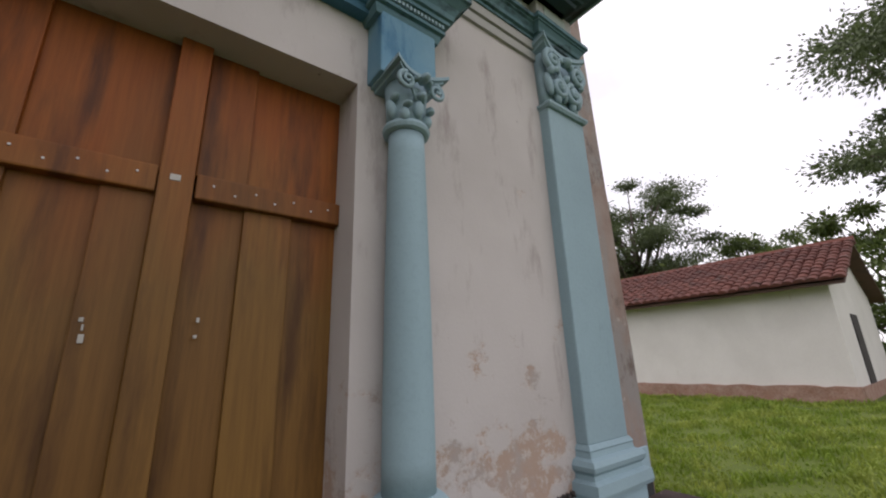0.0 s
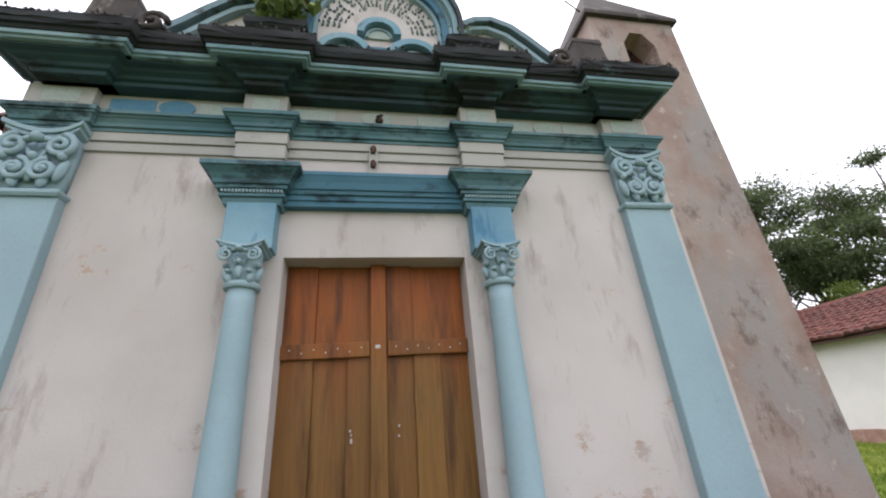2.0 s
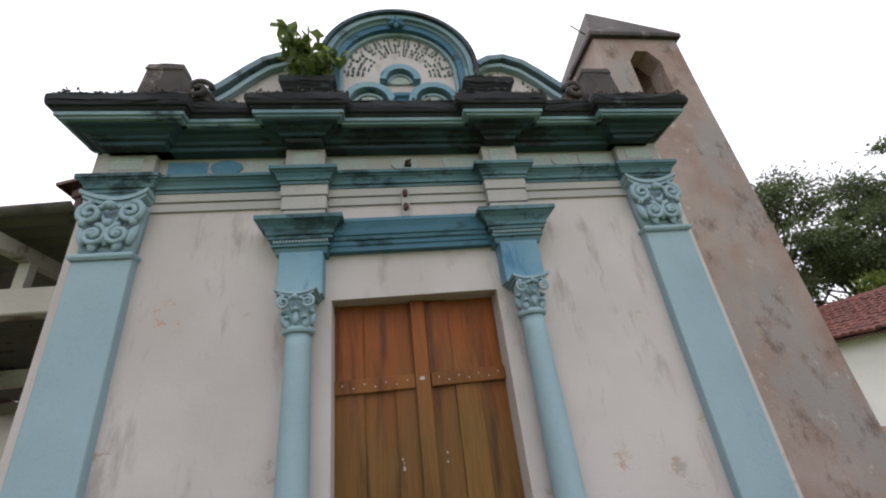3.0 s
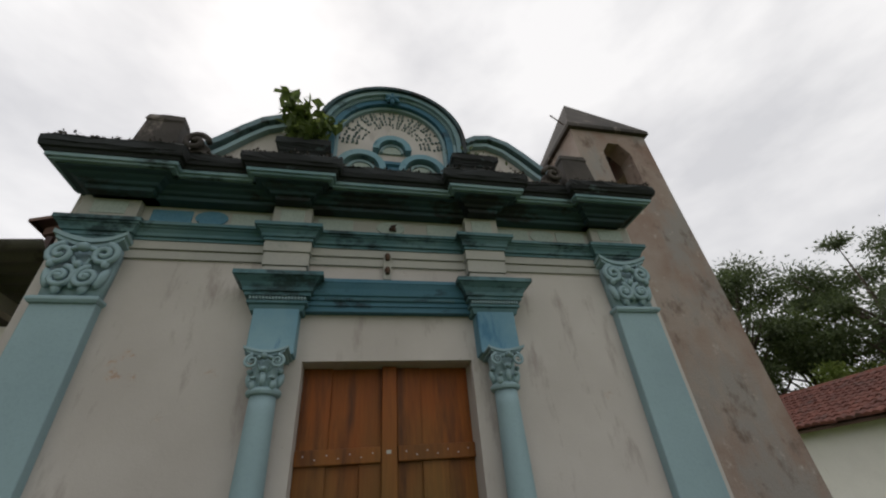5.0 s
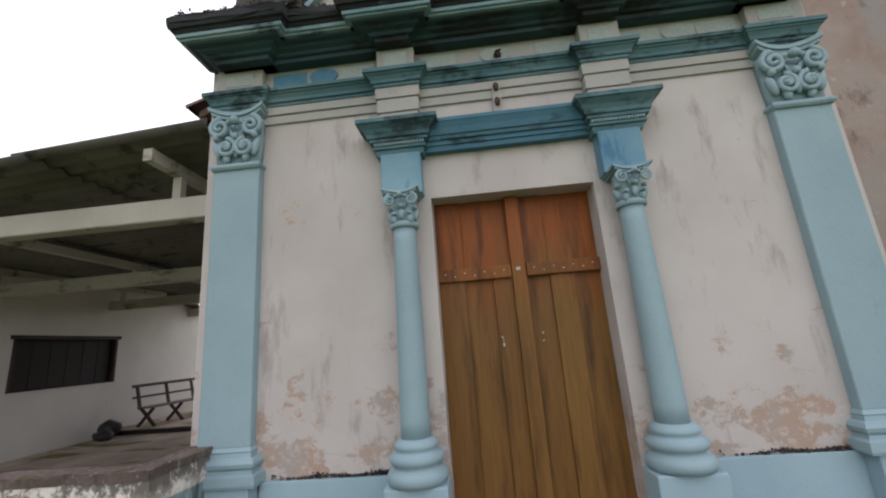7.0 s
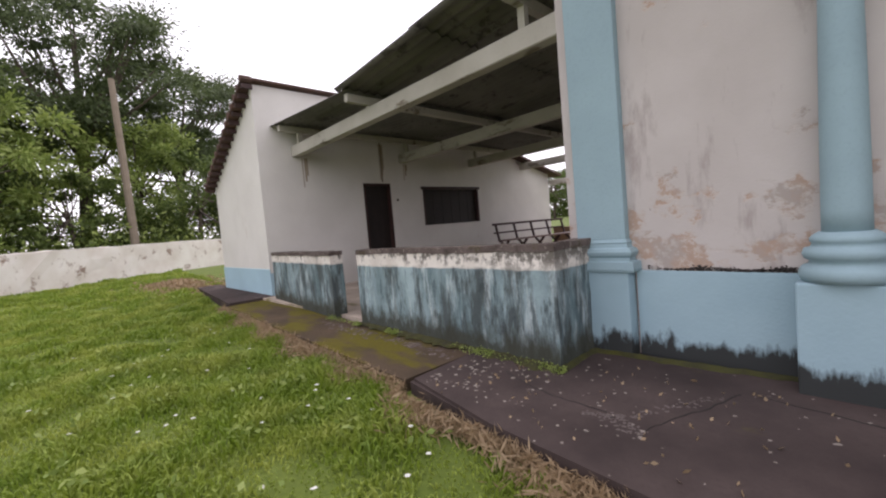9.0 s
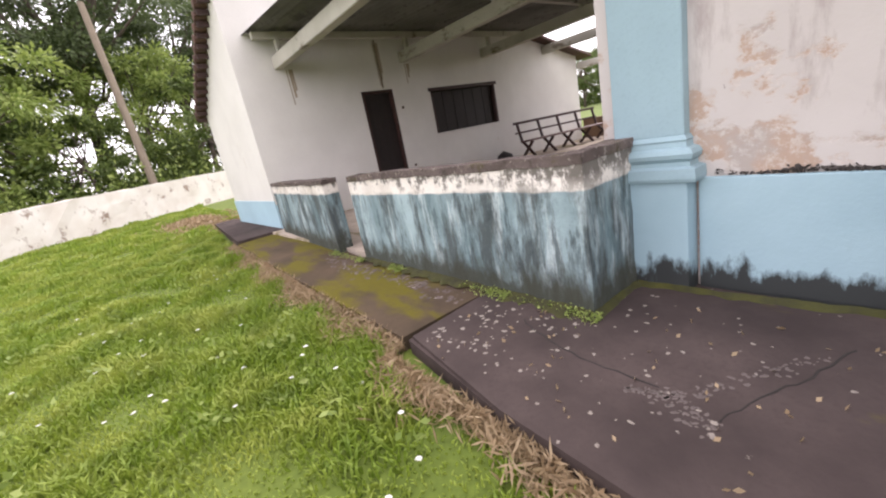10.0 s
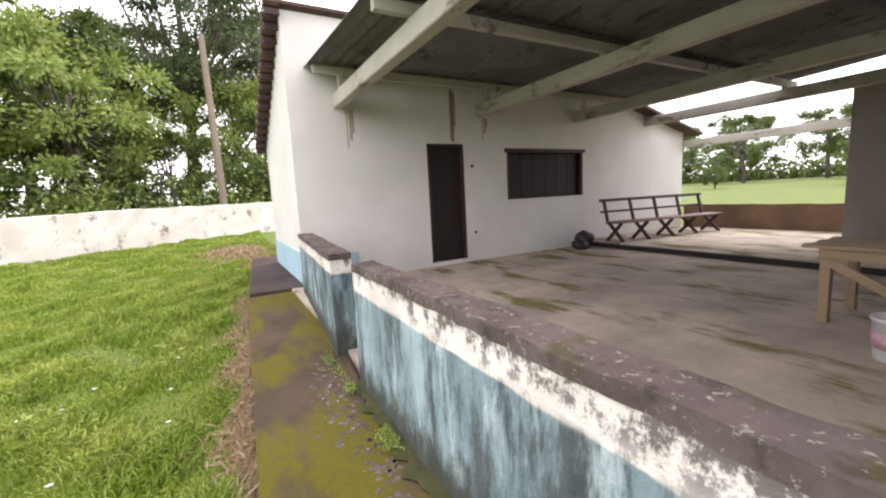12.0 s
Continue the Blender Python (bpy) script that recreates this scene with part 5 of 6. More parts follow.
# bench along the house wall
def bench():
    t = thing("bench", (-8.85, 8.0, 0.14), -7, "long dark wooden bench with crossed legs and open slatted back", "bench")
    L = 3.5
    for k in range(2):
        bm = B()
        box(bm, 0.10 + k * 0.21, 0.30 + k * 0.21, 0, L, 0.43, 0.465, 0.006)
        part("seat_board", bm, M_BENCH, t)
    for z in (0.66, 0.92):
        bm = B()
        box(bm, -0.02 - (z - 0.4) * 0.18, 0.02 - (z - 0.4) * 0.18, 0, L, z, z + (0.05 if z < 0.8 else 0.07), 0.006)
        part("back_rail", bm, M_DARKWOOD, t)
    for i in range(5):
        y = 0.12 + i * (L - 0.24) / 4
        bm = B()
        beam(bm, (0.06, y, 0.40), (-0.09, y, 0.97), 0.05, 0.06)
        part("back_post", bm, M_DARKWOOD, t)
        bm = B()
        beam(bm, (0.05, y - 0.02, 0.0), (0.48, y - 0.02, 0.43), 0.04, 0.07)
        part("leg", bm, M_DARKWOOD, t)
        bm = B()
        beam(bm, (0.50, y + 0.03, 0.0), (0.05, y + 0.03, 0.43), 0.04, 0.07)
        part("leg", bm, M_DARKWOOD, t)


bench()
bm = B()
leaf_blob(bm, (-9.0, 7.55, 0.22), 0.25, 0.22, 0.2)
leaf_blob(bm, (-8.9, 7.3, 0.12), 0.2, 0.2, 0.12)
ob = part("sack", bm, M_SACK, None, "", True)
rough_up(ob, 0.05, 6)
tagged(ob, "crumpled black plastic sack beside the bench", "sack")


def table():
    t = thing("work_table", (-3.96, 5.0, 0.02), 0, "rough table of raw planks with a diagonal brace", "table")
    for i in range(5):
        bm = B()
        box(bm, -0.12 + 0.03 * (i % 2), 1.5, -0.06 + i * 0.17, 0.10 + i * 0.17, 0.72, 0.75, 0.004)
        part("top_board", bm, M_RAWWOOD, t)
    bm = B()
    box(bm, 0.0, 1.45, -0.02, 0.02, 0.62, 0.72, 0.004)
    part("apron", bm, M_RAWWOOD, t)
    for x in (0.04, 1.40):
        for y in (0.04, 0.74):
            bm = B()
            box(bm, x - 0.04, x + 0.04, y - 0.02, y + 0.06, 0, 0.72, 0.005)
            part("leg", bm, M_RAWWOOD, t)
    bm = B()
    beam(bm, (0.08, -0.03, 0.60), (0.75, -0.03, 0.22), 0.03, 0.08)
    part("brace", bm, M_RAWWOOD, t)


table()
bk = thing("paint_bucket", (-3.28, 4.35, 0.02), 0, "white plastic paint bucket with a faded pink print", "bucket")
bm = B()
lathe(bm, 0, 0, [(0.12, 0), (0.125, 0.01), (0.145, 0.30), (0.155, 0.305), (0.155, 0.33), (0.14, 0.33), (0.12, 0.03)], 28)
part("pail", bm, M_PALE, bk, smooth=True)
bm = B()
lathe(bm, 0, 0, [(0.1365, 0.10), (0.1445, 0.22), (0.14, 0.22), (0.13, 0.10)], 28)
part("print_band", bm, M_PINK, bk, smooth=True)

# ---- yard wall ----
wall_run("wall_yard", [(-13.5, -14.0), (-17.2, -5.0), (-21.3, 2.4), (-24.5, 8.0)], 0.3, -0.3, 1.28, M_YARD, None, 0.35, 0.03)
tagged(bpy.data.objects["wall_yard"], "flaking whitewashed yard wall with bare brown patches", "wall", kind="structure")
yw = bpy.data.objects["wall_yard"]
for v in yw.data.vertices:
    v.co.z += ground_height(v.co.x, v.co.y) * 0.9
bm = B()
tube(bm, [(-23.2, 0.4, 0.0), (-23.4, 0.35, 4.0), (-23.8, 0.3, 9.0)], [0.17, 0.15, 0.12], 10)
tagged(part("utility_pole", bm, M_POLE), "leaning weathered wooden utility pole behind the yard wall", "pole")


# ---- barrel tiles ----
def tile_field(parent, origin, u, v, nu, nv, wid, ln, material, keep):
    """Overlapping barrel tiles: u along the eave, v up the slope; the first `keep` are separate pieces."""
    o, u, v = Vector(origin), Vector(u).normalized(), Vector(v).normalized()
    n = u.cross(v).normalized()
    if n.z < 0:
        n = -n
    shape, seg = [], 6
    for e, lift in ((0.0, 0.035), (1.12, 0.0)):
        for i in range(seg + 1):
            a = math.pi * i / seg
            shape.append(u * (-math.cos(a) * wid * 0.52) + v * (e * ln) + n * (math.sin(a) * wid * 0.42 + lift))
    faces = [(i, i + 1, seg + 2 + i, seg + 1 + i) for i in range(seg)] + [tuple(range(seg + 1))]
    me = bpy.data.meshes.new("tile")
    me.from_pydata(shape, [], faces)
    me.materials.append(material)
    rng = random.Random(3)
    vv, ff, count = [], [], 0
    for j in range(nv):
        for i in range(nu):
            p = o + u * (wid * (i + 0.5) + rng.gauss(0, 0.008)) + v * (ln * j + rng.gauss(0, 0.015)) + n * rng.gauss(0, 0.006)
            if count < keep:
                t = new("tile", me)
                t.parent, t.location = parent, p
                count += 1
            else:
                k = len(vv)
                vv += [tuple(p + s) for s in shape]
                ff += [tuple(x + k for x in f) for f in faces]
    if vv:
        rest = raw("tiles", vv, ff, material, parent)
        rest["kind"] = "stuff"


# ---- outbuilding across the lawn ----
ob_h = thing("outbuilding", (0, 0, 0), 0, "white outbuilding with a red clay tile roof and rubble footing", "house")
OX, OY0, OY1, OZ = 12.9, 1.8, 13.5, 0.22
for x0, x1, y0, y1 in ((OX, OX + 0.3, OY0 + 0.3, OY1), (OX + 5.7, OX + 6.0, OY0 + 0.3, OY1), (OX + 0.3, OX + 5.7, OY1 - 0.3, OY1)):
    bm = B()
    box(bm, x0, x1, y0, y1, OZ + 0.35, 3.0)
    part("wall", bm, M_HOUSE, ob_h)
bm = B()
box(bm, OX, OX + 6.0, OY0, OY0 + 0.3, OZ + 0.35, 3.0)
a = [bm.verts.new(p) for p in ((OX, OY0, 3.0), (OX + 6.0, OY0, 3.0), (OX + 3.0, OY0, 4.3))]
b = [bm.verts.new((p.co.x, OY0 + 0.3, p.co.z)) for p in a]
bm.faces.new(a)
bm.faces.new(b[::-1])
part("gable_wall", bm, M_HOUSE, ob_h)
wall_run("footing", [(OX - 0.06, OY1), (OX - 0.06, OY0 - 0.05)], 0.3, -0.1, OZ + 0.40, M_RUBBLE, ob_h, 0.2, 0.05)
bm = B()
box(bm, OX + 0.25, OX + 6.0, OY0 - 0.05, OY0 + 0.25, -0.1, OZ + 0.36)
part("end_footing", bm, M_RUBBLE, ob_h)
bm = B()
box(bm, OX + 1.7, OX + 2.6, OY0 - 0.02, OY0 + 0.02, 0.3, 2.3)
part("door", bm, M_SHUTTER, ob_h)
bm = B()
for sgn, xe in ((1, OX - 0.42), (-1, OX + 6.42)):
    vs = [(xe, OY0 - 0.35, 2.93), (xe, OY1, 2.93), (OX + 3.0, OY1, 4.36), (OX + 3.0, OY0 - 0.35, 4.36)]
    a = [bm.verts.new(p) for p in vs]
    b = [bm.verts.new((p[0], p[1], p[2] - 0.08)) for p in vs]
    bm.faces.new(a)
    bm.faces.new(b[::-1])
    for i in range(4):
        bm.faces.new((a[i], a[(i + 1) % 4], b[(i + 1) % 4], b[i]))
orf = part("roof", bm, M_OLDCLAY, ob_h, "red-brown clay tile roof")
tile_field(orf, (OX - 0.5, OY0 - 0.4, 2.93), (0, 1, 0), (3.42, 0, 1.43), 52, 12, 0.23, 0.31, M_CLAY, 300)
bm = B()
tube(bm, [(OX + 3.0, OY0 - 0.4, 4.40), (OX + 3.0, OY1, 4.40)], 0.14, 8)
part("ridge", bm, M_CLAY, orf)
tile_field(bpy.data.objects["church"], (-3.20, 13.0, 4.17), (0, -1, 0), (3.12, 0, 1.35), 48, 2, 0.23, 0.33, M_OLDCLAY, 96)


# ---- trees ----
def make_tree(name, height, crown_r, seed, leaf, leaf_size, nclump, per, label, spread=1.0, base=0.35, flat=0.034):
    t = thing(name, (0, 0, 0), 0, label, "tree", "trees round the yard")
    rng = random.Random(seed)
    bm = B()
    lean = Vector((rng.uniform(-0.1, 0.1), rng.uniform(-0.1, 0.1), 0)) * height
    top = Vector((0, 0, height * 0.72)) + lean
    trunk = [Vector((0, 0, -0.3)), Vector((0.05, 0, height * 0.2)) + lean * 0.15, Vector((0, 0.05, height * 0.45)) + lean * 0.5, top]
    r0 = height * 0.022
    tube(bm, trunk, [r0 * 1.3, r0, r0 * 0.75, r0 * 0.25], 9)
    clumps = []
    for i in range(nclump):
        a = rng.uniform(0, 2 * math.pi)
        hz = min(0.93, rng.uniform(base, 1.0))
        rr = crown_r * math.sqrt(rng.uniform(0.05, 1)) * (1.15 - abs(hz - 0.68) * 1.3) * spread
        c = Vector((math.cos(a) * rr, math.sin(a) * rr, hz * height)) + lean * hz
        clumps.append(c)
        if i % 2 == 0:
            f = rng.uniform(0.3, 0.85)
            s = trunk[1].lerp(top, f)
            mid = s.lerp(c, 0.55) + Vector((0, 0, -0.05 * height * rng.random()))
            tube(bm, [s, mid, c], [r0 * 0.42, r0 * 0.25, r0 * 0.07], 6)
    part("trunk", bm, M_BARK, t, smooth=True)
    nrng = np.random.default_rng(seed)
    cs = np.repeat(np.array([tuple(c) for c in clumps]), per, axis=0)
    cs = cs + nrng.normal(size=cs.shape) * np.array((0.050, 0.050, flat)) * height * nrng.uniform(0.55, 1.15, len(clumps)).repeat(per)[:, None]
    leaf_mesh("crown", cs, leaf_size, leaf, t, 0.5, 0.4, seed)
    return t


def plant(proto, x, y, rz, s):
    c = copy_thing(proto, Matrix.Translation((x, y, ground_height(x, y))) @ Matrix.Rotation(radians(rz), 4, "Z"))
    c.scale = (s, s, s)
    return c


t_a = make_tree("tree", 9.0, 3.4, 11, M_LEAF_A, 0.21, 54, 330, "broad dark green tree with dense small leaves")
t_a.matrix_basis = pose(-27.0, -7.0, 0.2) @ Matrix.Scale(1.15, 4)
t_b = make_tree("tree", 8.0, 3.2, 12, M_LEAF_B, 0.20, 52, 330, "bright green bushy tree beyond the yard wall", 1.0, 0.12)
t_b.matrix_basis = pose(-24.5, -5.0, 0.2) @ Matrix.Scale(1.05, 4)
t_c = make_tree("tree", 12.0, 4.2, 13, M_LEAF_C, 0.17, 60, 640, "tall thin-leaved tree with open crown", 1.0, 0.50, 0.022)
t_c.matrix_basis = pose(-31.0, -1.0, 0.2) @ Matrix.Scale(1.3, 4)
t_d = make_tree("tree", 6.5, 3.4, 14, M_LEAF_A, 0.20, 42, 330, "low spreading dark tree", 1.1, 0.15)
t_d.matrix_basis = pose(-26.5, 3.6, 0.2)
for proto, x, y, rz, s in (
    (t_b, -23.0, -10.5, 40, 1.05), (t_c, -28.0, -12.0, 90, 1.35), (t_a, -33.0, -14.0, 20, 1.2), (t_d, -22.5, -7.5, 140, 0.8), (t_d, -25.0, -1.5, 75, 0.75),
    (t_a, -36.0, -6.0, 200, 1.3), (t_b, -30.0, 1.5, 250, 1.05), (t_c, -36.0, 4.5, 10, 1.2), (t_d, -29.0, 7.0, 310, 0.8), (t_a, -38.0, 10.0, 120, 1.1), (t_c, -25.0, -17.0, 60, 1.0), (t_b, -19.5, -14.5, 10, 1.0),
    # behind the outbuilding and the tower
    (t_c, 27.0, 12.5, 30, 1.05), (t_a, 25.0, 16.5, 130, 1.05), (t_c, 20.0, 17.0, 200, 1.02), (t_a, 17.0, 19.5, 300, 1.1), (t_c, 15.5, 17.5, 40, 0.92), (t_c, 12.5, 20.0, 77, 1.02), (t_b, 23.0, 13.5, 190, 0.75), (t_a, 30.0, 6.0, 10, 0.9), (t_c, 21.0, -2.2, 150, 1.15), (t_d, 24.0, 1.0, 20, 1.0), (t_a, 21.5, 20.5, 250, 0.95),
    # far edge of the field
    (t_d, -30.0, 62.0, 15, 1.4), (t_a, -24.0, 70.0, 60, 1.0), (t_d, -18.0, 66.0, 110, 1.3), (t_b, -12.0, 72.0, 200, 1.1), (t_a, -36.0, 74.0, 280, 1.1), (t_d, -42.0, 66.0, 350, 1.4), (t_d, -25.0, 45.0, 100, 0.5), (t_d, -15.0, 50.0, 70, 0.6), (t_a, -50.0, 80.0, 0, 1.2), (t_b, -5.0, 75.0, 33, 1.1),
):
    plant(proto, x, y, rz, s)


def brush(name, x0, y0, x1, y1, depth, height, n, size, material, label, seed):
    rng = np.random.default_rng(seed)
    f = rng.uniform(0, 1, n)
    w = rng.normal(0, depth, n)
    h = height * np.abs(rng.normal(0, 0.5, n)) * (0.6 + 0.5 * np.sin(f * 23) ** 2)
    x, y = x0 + (x1 - x0) * f + w * 0.8, y0 + (y1 - y0) * f + w * 0.5
    pts = np.stack([x, y, h + 0.15], axis=1)
    return tagged(leaf_mesh(name, pts, size, material, None, 0.5, 0.2, seed), label, "undergrowth", kind="stuff")


brush("undergrowth", -19.5, -18.0, -31.0, 12.0, 1.6, 3.0, 26000, 0.25, M_LEAF_A, "dense dark undergrowth behind the yard wall", 21)
brush("undergrowth", -19.0, -16.0, -27.0, 8.0, 0.9, 2.6, 12000, 0.2, M_LEAF_B, "lighter green bushes behind the yard wall", 22)
brush("undergrowth", -55.0, 80.0, 5.0, 84.0, 4.0, 5.0, 14000, 0.8, M_LEAF_A, "far dark wood edge beyond the field", 23)
brush("undergrowth", 12.0, 22.0, 34.0, 4.0, 1.6, 3.6, 9000, 0.34, M_LEAF_A, "dark scrub behind the outbuilding", 24)


# ---- grass ----
def on_paving(x, y):
    edge = np.where(x > -3.3, -0.30 + 0.05 * (-x), np.where(x > -9.3, 0.02 - (x + 3.3) * 0.045, 0.30 - (x + 9.3) * 0.085))
    hard = (y > edge) & (x > -14.2) & (x < 4.85)
    return hard | ((x > -13) & (x < 4.9) & (y > 1.0))


def blades(name, x0, x1, y0, y1, n, h, w, material, label, seed, bend=0.9):
    """Arching two-piece blades, longer and denser in tufts."""
    rng = np.random.default_rng(seed)
    x, y = rng.uniform(x0, x1, n), rng.uniform(y0, y1, n)
    tuft = np.sin(x * 5.1 + 2.0 * np.sin(y * 3.3)) + np.sin(y * 6.7 + 1.7 * np.sin(x * 2.9 + 1.0)) + 0.8 * np.sin(x * 1.3 - y * 1.9)
    keep = ~on_paving(x, y) & (rng.uniform(-2.6, 1.2, n) < tuft + 0.9)
    x, y, tuft = x[keep], y[keep], tuft[keep]
    n = len(x)
    z = np.array([ground_height(a, b) for a, b in zip(x, y)]) - 0.01
    a = rng.uniform(0, 2 * math.pi, n)
    hh = h * rng.uniform(0.45, 1.25, n) * (0.85 + 0.22 * tuft)
    hh = np.clip(hh, 0.25 * h, 2.0 * h)
    b = rng.uniform(0, 2 * math.pi, n)
    r = hh * bend * rng.uniform(0.3, 1.2, n)
    cx, cy = np.cos(a) * w, np.sin(a) * w
    lx, ly = np.cos(b) * r, np.sin(b) * r
    p0 = np.stack([x - cx, y - cy, z], axis=1)
    p1 = np.stack([x + cx, y + cy, z], axis=1)
    p2 = np.stack([x + lx * 0.4 + cx * 0.8, y + ly * 0.4 + cy * 0.8, z + hh * 0.72], axis=1)
    p3 = np.stack([x + lx * 0.4 - cx * 0.8, y + ly * 0.4 - cy * 0.8, z + hh * 0.72], axis=1)
    p4 = np.stack([x + lx, y + ly, z + hh * 0.9], axis=1)
    v = np.stack([p0, p1, p2, p3, p4], axis=1).reshape(-1, 3)
    faces = []
    for k in range(0, 5 * n, 5):
        faces.append((k, k + 1, k + 2, k + 3))
        faces.append((k + 3, k + 2, k + 4))
    return tagged(raw(name, v.tolist(), faces, material), label, "grass", kind="stuff")


blades("grass", -7.0, 0.5, -3.4, 0.6, 110000, 0.10, 0.0065, M_GRASS, "lush bright green lawn grass in uneven tufts", 31)
blades("grass", -13.0, -7.0, -5.5, 0.9, 60000, 0.11, 0.010, M_GRASS, "lush bright green lawn grass in uneven tufts", 36)
blades("grass", -22.0, -13.0, -9.0, 1.5, 60000, 0.12, 0.015, M_GRASS, "lawn grass towards the yard wall", 32)
blades("grass", -13.0, 0.5, -9.0, -3.4, 45000, 0.11, 0.011, M_GRASS, "lawn grass away from the church", 33)
blades("grass", 0.5, 3.2, -6.0, 0.2, 20000, 0.10, 0.008, M_GRASS, "lawn grass before the church apron", 35)
blades("grass", 3.1, 13.0, -7.0, 9.0, 75000, 0.11, 0.013, M_GRASS, "lawn grass between church and outbuilding", 34)
rng = np.random.default_rng(40)
n = 16000
ex = rng.uniform(-9.5, 0.3, n)
ey = np.where(ex > -3.3, -0.26 + 0.05 * (-ex), 0.02 - (ex + 3.3) * 0.045) - np.abs(rng.normal(0, 0.10, n)) * (0.5 + 0.7 * np.sin(ex * 2.7) ** 2) + 0.05
dryp = np.stack([ex, ey, np.full(n, -0.10) + np.abs(rng.normal(0, 0.035, n))], axis=1)
tagged(leaf_mesh("dry_grass", dryp, 0.09, M_DRY, None, 0.12, 0.2, 41), "withered straw-coloured grass along the paving edge", "grass", kind="stuff")
rng2 = random.Random(8)
v, f = [], []
for i in range(80):
    x, y = rng2.uniform(-8, -0.6), rng2.uniform(-3.2, -0.3)
    z = ground_height(x, y) + rng2.uniform(0.05, 0.1)
    for k in range(6):
        a = k * math.pi / 3
        o = len(v)
        r = rng2.uniform(0.009, 0.017)
        v += [(x, y, z), (x + r * math.cos(a - 0.5), y + r * math.sin(a - 0.5), z + 0.006), (x + r * 1.3 * math.cos(a), y + r * 1.3 * math.sin(a), z + 0.004), (x + r * math.cos(a + 0.5), y + r * math.sin(a + 0.5), z + 0.006)]
        f.append((o, o + 1, o + 2, o + 3))
tagged(raw("lawn_flowers", v, f, M_FLOWER), "tiny white flowers scattered in the lawn", "flowers", kind="stuff")


# ---- litter and weeds on the paving ----
rng = np.random.default_rng(51)
lp = np.stack([rng.uniform(-3.1, 1.5, 160), rng.uniform(0.0, 1.2, 160), np.full(160, 0.008)], axis=1)
lp = lp[~((lp[:, 0] < -2.35) & (lp[:, 1] > 0.8))]
tagged(leaf_mesh("leaf_litter", lp, 0.035, M_DRY, None, 0.6, 0.0, 52), "dry fallen leaves and crumbs on the dark paving", "litter", kind="stuff")
n = 2600
wx = rng.uniform(-6.0, -2.3, n)
wx = wx + 0.25 * np.sin(wx * 9)
wy = 0.86 - np.abs(rng.normal(0, 0.05, n))
keep = (np.sin(wx * 5.3) + np.sin(wx * 2.1 + 1)) > -0.1
weeds = np.stack([wx, wy, np.abs(rng.normal(0, 0.022, n)) + 0.005], axis=1)[keep]
tagged(leaf_mesh("wall_foot_weeds", weeds, 0.022, M_LEAF_B, None, 0.4, -0.3, 53), "small weeds and moss along the parapet foot", "weeds", kind="stuff")


# ---- lichen, cracks and moss on the paving ----
def spot(verts, faces, x, y, z, r, rng):
    """A low irregular crust with a sloped rim."""
    k, n = len(verts), 9
    stretch, turn = rng.uniform(0.6, 1.0), rng.uniform(0, math.pi)
    for rr, dz in ((1.0, 0.0), (0.8, 0.0015)):
        for i in range(n):
            a = 2 * math.pi * i / n
            q = r * rr * (1 + 0.22 * math.sin(2 * a + x * 40) + 0.14 * math.sin(3 * a + y * 57))
            u, v = q * math.cos(a), q * stretch * math.sin(a)
            verts.append((x + u * math.cos(turn) - v * math.sin(turn), y + u * math.sin(turn) + v * math.cos(turn), z + dz))
    for i in range(n):
        faces.append((k + i, k + (i + 1) % n, k + n + (i + 1) % n, k + n + i))
    faces.append(tuple(range(k + n, k + 2 * n)))


rng = random.Random(61)
v, f = [], []
for i in range(210):
    x, y = rng.uniform(-3.15, 1.8), rng.uniform(0.02, 1.3)
    if i < 70:
        x, y = -3.15 + abs(rng.gauss(0, 0.45)), rng.uniform(0.15, 0.75)
    if (x < -2.3 and y > 0.80) or y < 0.08 - 0.05 * (x + 2.3) - 0.08:
        continue
    spot(v, f, x, y, 0.0005, min(0.026, 0.004 + abs(rng.gauss(0, 0.005)) + (0.010 if i < 30 else 0)), rng)
tagged(raw("lichen", v, f, M_LICHEN), "pale round lichen crusts scattered over the dark paving", "lichen", kind="stuff")
v, f = [], []
for x0, y0, x1, y1, wide in ((-1.72, 0.46, -1.42, 0.98, 0.022), (-1.80, 0.40, -1.62, 0.30, 0.035), (-1.95, 0.34, -1.75, 0.42, 0.02)):
    for i in range(60):
        t = rng.random()
        spot(v, f, x0 + (x1 - x0) * t + rng.gauss(0, wide), y0 + (y1 - y0) * t + rng.gauss(0, wide), 0.0003, rng.uniform(0.004, 0.013), rng)
tagged(raw("mineral_stain", v, f, M_STAIN), "chalky mineral stain running over the dark paving", "stain", kind="stuff")


def crack(pts, seed):
    rng = random.Random(seed)
    line = []
    for (ax, ay), (bx, by) in zip(pts, pts[1:]):
        n = max(2, int(math.hypot(bx - ax, by - ay) / 0.06))
        line += [(ax + (bx - ax) * i / n + rng.gauss(0, 0.008), ay + (by - ay) * i / n + rng.gauss(0, 0.008), 0.0) for i in range(n)]
    bm = tube(B(), line, [0.003 + 0.003 * rng.random() for p in line], 5)
    tagged(part("crack", bm, M_CRACK), "thin dark crack in the concrete paving", "crack", kind="structure")


crack([(-2.75, 0.62), (-2.3, 0.45), (-1.78, 0.42)], 1)
crack([(-1.62, 0.36), (-1.45, 0.75), (-1.30, 1.15)], 2)
crack([(-1.2, 1.1), (-0.4, 1.0), (0.2, 1.05)], 3)


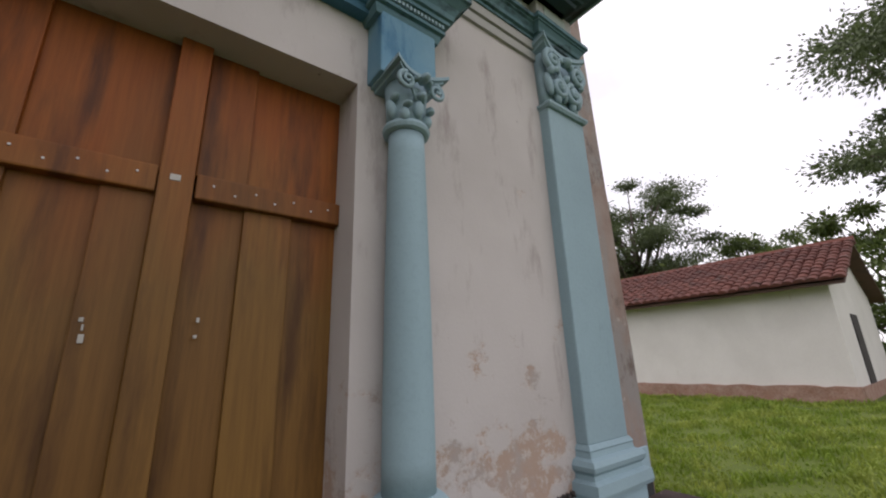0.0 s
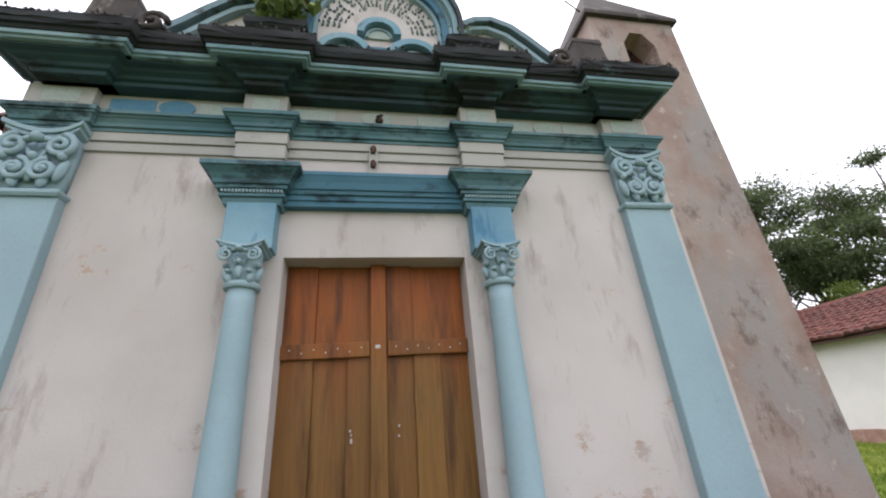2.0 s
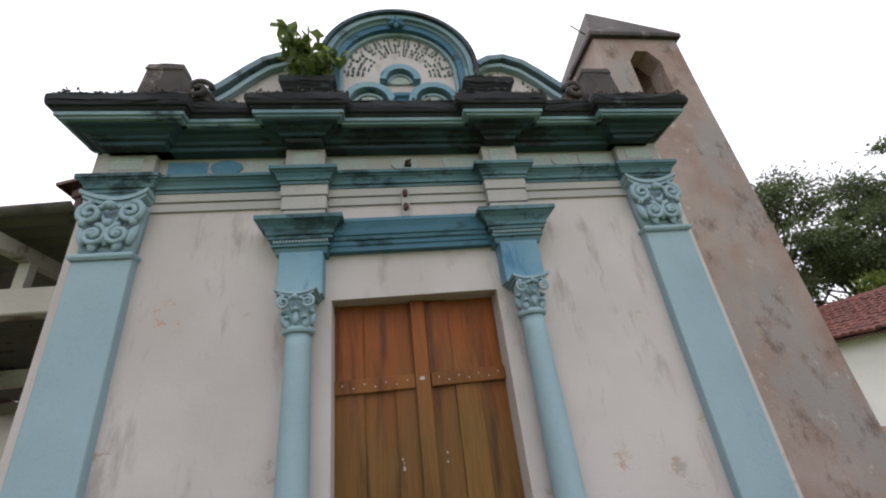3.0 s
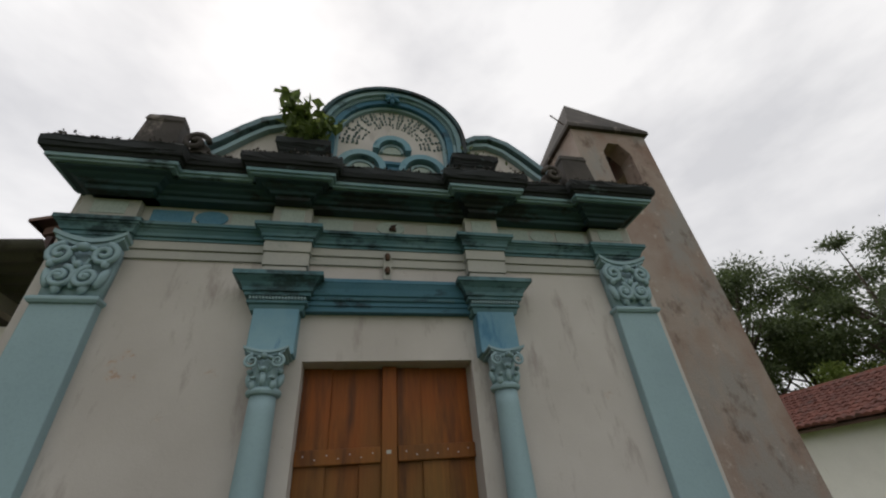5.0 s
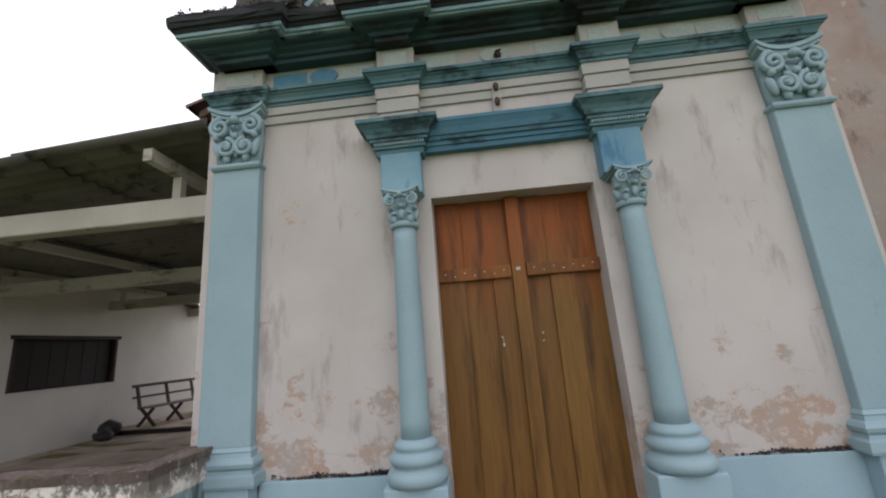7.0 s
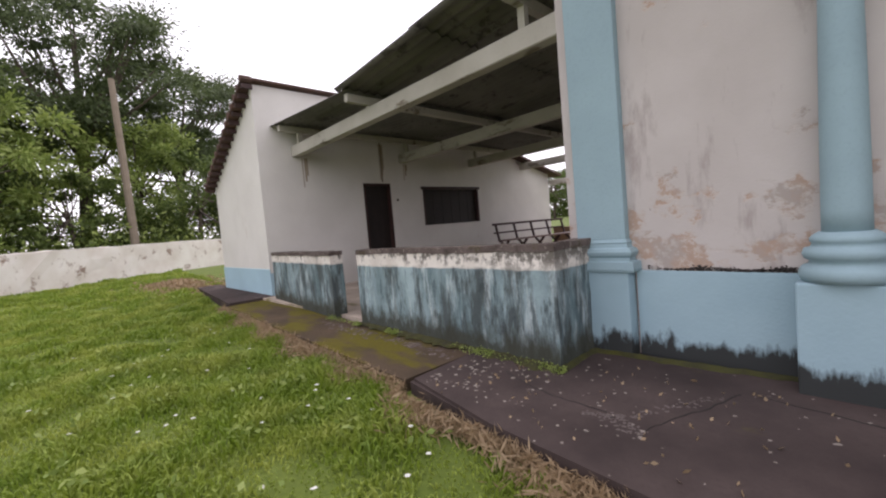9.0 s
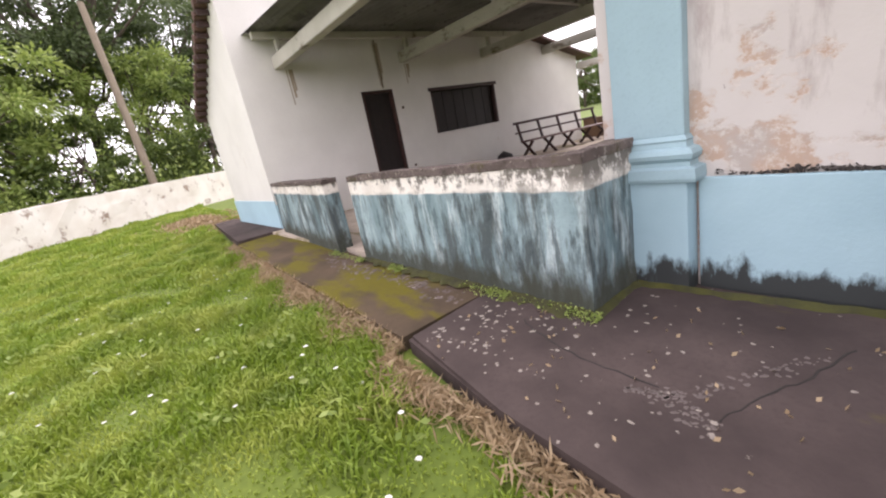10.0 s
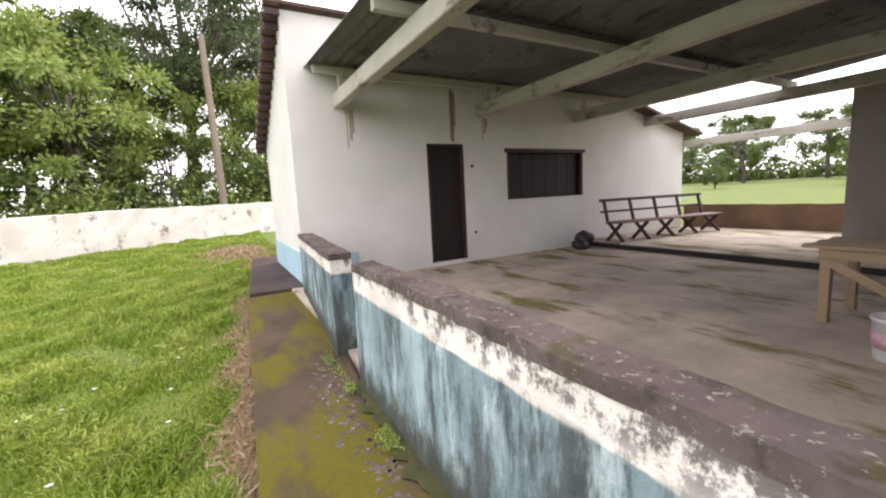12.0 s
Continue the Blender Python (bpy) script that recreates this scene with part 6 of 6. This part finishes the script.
def moss_fringe(pts, width, seed, label):
    """A low bank of moss along a wall foot, ragged at its outer edge."""
    verts, faces = [], []
    line = []
    for (ax, ay), (bx, by) in zip(pts, pts[1:]):
        n = max(2, int(math.hypot(bx - ax, by - ay) / 0.025))
        nx, ny = (by - ay), -(bx - ax)
        l = math.hypot(nx, ny)
        line += [(ax + (bx - ax) * i / n, ay + (by - ay) * i / n, nx / l, ny / l) for i in range(n + 1)]
    for x, y, nx, ny in line:
        w = width * max(0.12, 0.75 + 1.3 * noise.noise(Vector((x * 2.5 + seed, y * 2.5, 0))) + 0.7 * noise.noise(Vector((x * 12, y * 12, seed))))
        for t, h in ((0.0, 0.030), (0.35, 0.020), (0.7, 0.012), (1.0, -0.004)):
            q = Vector((x + nx * w * t, y + ny * w * t, 0))
            verts.append((q.x, q.y, max(-0.004, h + 0.012 * noise.noise(q * 14)) if t < 1 else h))
    for i in range(len(line) - 1):
        for k in range(3):
            a = i * 4 + k
            faces.append((a, a + 1, a + 5, a + 4))
    tagged(raw("moss", verts, faces, M_MOSS, None, True), label, "moss", kind="stuff")


moss_fringe([(-5.3, 0.90), (-2.40, 0.878)], 0.10, 3, "dark green moss banked along the parapet foot")
moss_fringe([(-2.40, 0.878), (-2.40, 1.40), (-2.05, 1.40), (-1.09, 1.50)], 0.045, 7, "black-green moss in the angle of wall and paving")
v, f = [], []
for i in range(260):
    x = rng.uniform(-6.0, -3.35)
    y = 0.72 + rng.gauss(0, 0.07) + 0.05 * math.sin(x * 4)
    if y < 0.84:
        spot(v, f, x, y, -0.019, rng.uniform(0.006, 0.03), rng)
tagged(raw("mortar_crumbs", v, f, M_CAP), "grey crumbled mortar and grit beside the parapet foot", "rubble", kind="stuff")
# broad-leaved weeds standing in the lawn
rng = np.random.default_rng(71)
cx, cy = rng.uniform(-8, -0.8, 90), rng.uniform(-3.0, -0.25, 90)
ok = ~on_paving(cx, cy)
wp = np.stack([cx[ok].repeat(9), cy[ok].repeat(9), np.zeros(9 * ok.sum())], axis=1) + rng.normal(0, 0.045, (9 * ok.sum(), 3))
wp[:, 2] = -0.06 + np.abs(wp[:, 2]) * 0.8
tagged(leaf_mesh("lawn_weeds", wp, 0.055, M_LEAF_B, None, 0.55, -0.2, 72), "broad-leaved weeds among the lawn grass", "weeds", kind="stuff")
# raked heap of dead leaves and earth by the house corner
rng = np.random.default_rng(91)
n = 2600
hx, hy = rng.normal(-15.2, 1.0, n), rng.normal(0.55, 0.55, n)
hz = np.array([ground_height(a, b) for a, b in zip(hx, hy)]) + 0.02 + 0.20 * np.exp(-((hx + 15.2) ** 2 + (hy - 0.55) ** 2 * 3)) * rng.uniform(0, 1, n)
tagged(leaf_mesh("leaf_heap", np.stack([hx, hy, hz], axis=1), 0.14, M_DRY, None, 0.45, 0.0, 92), "brown heap of dead leaves on the lawn by the house corner", "leaves", kind="stuff")
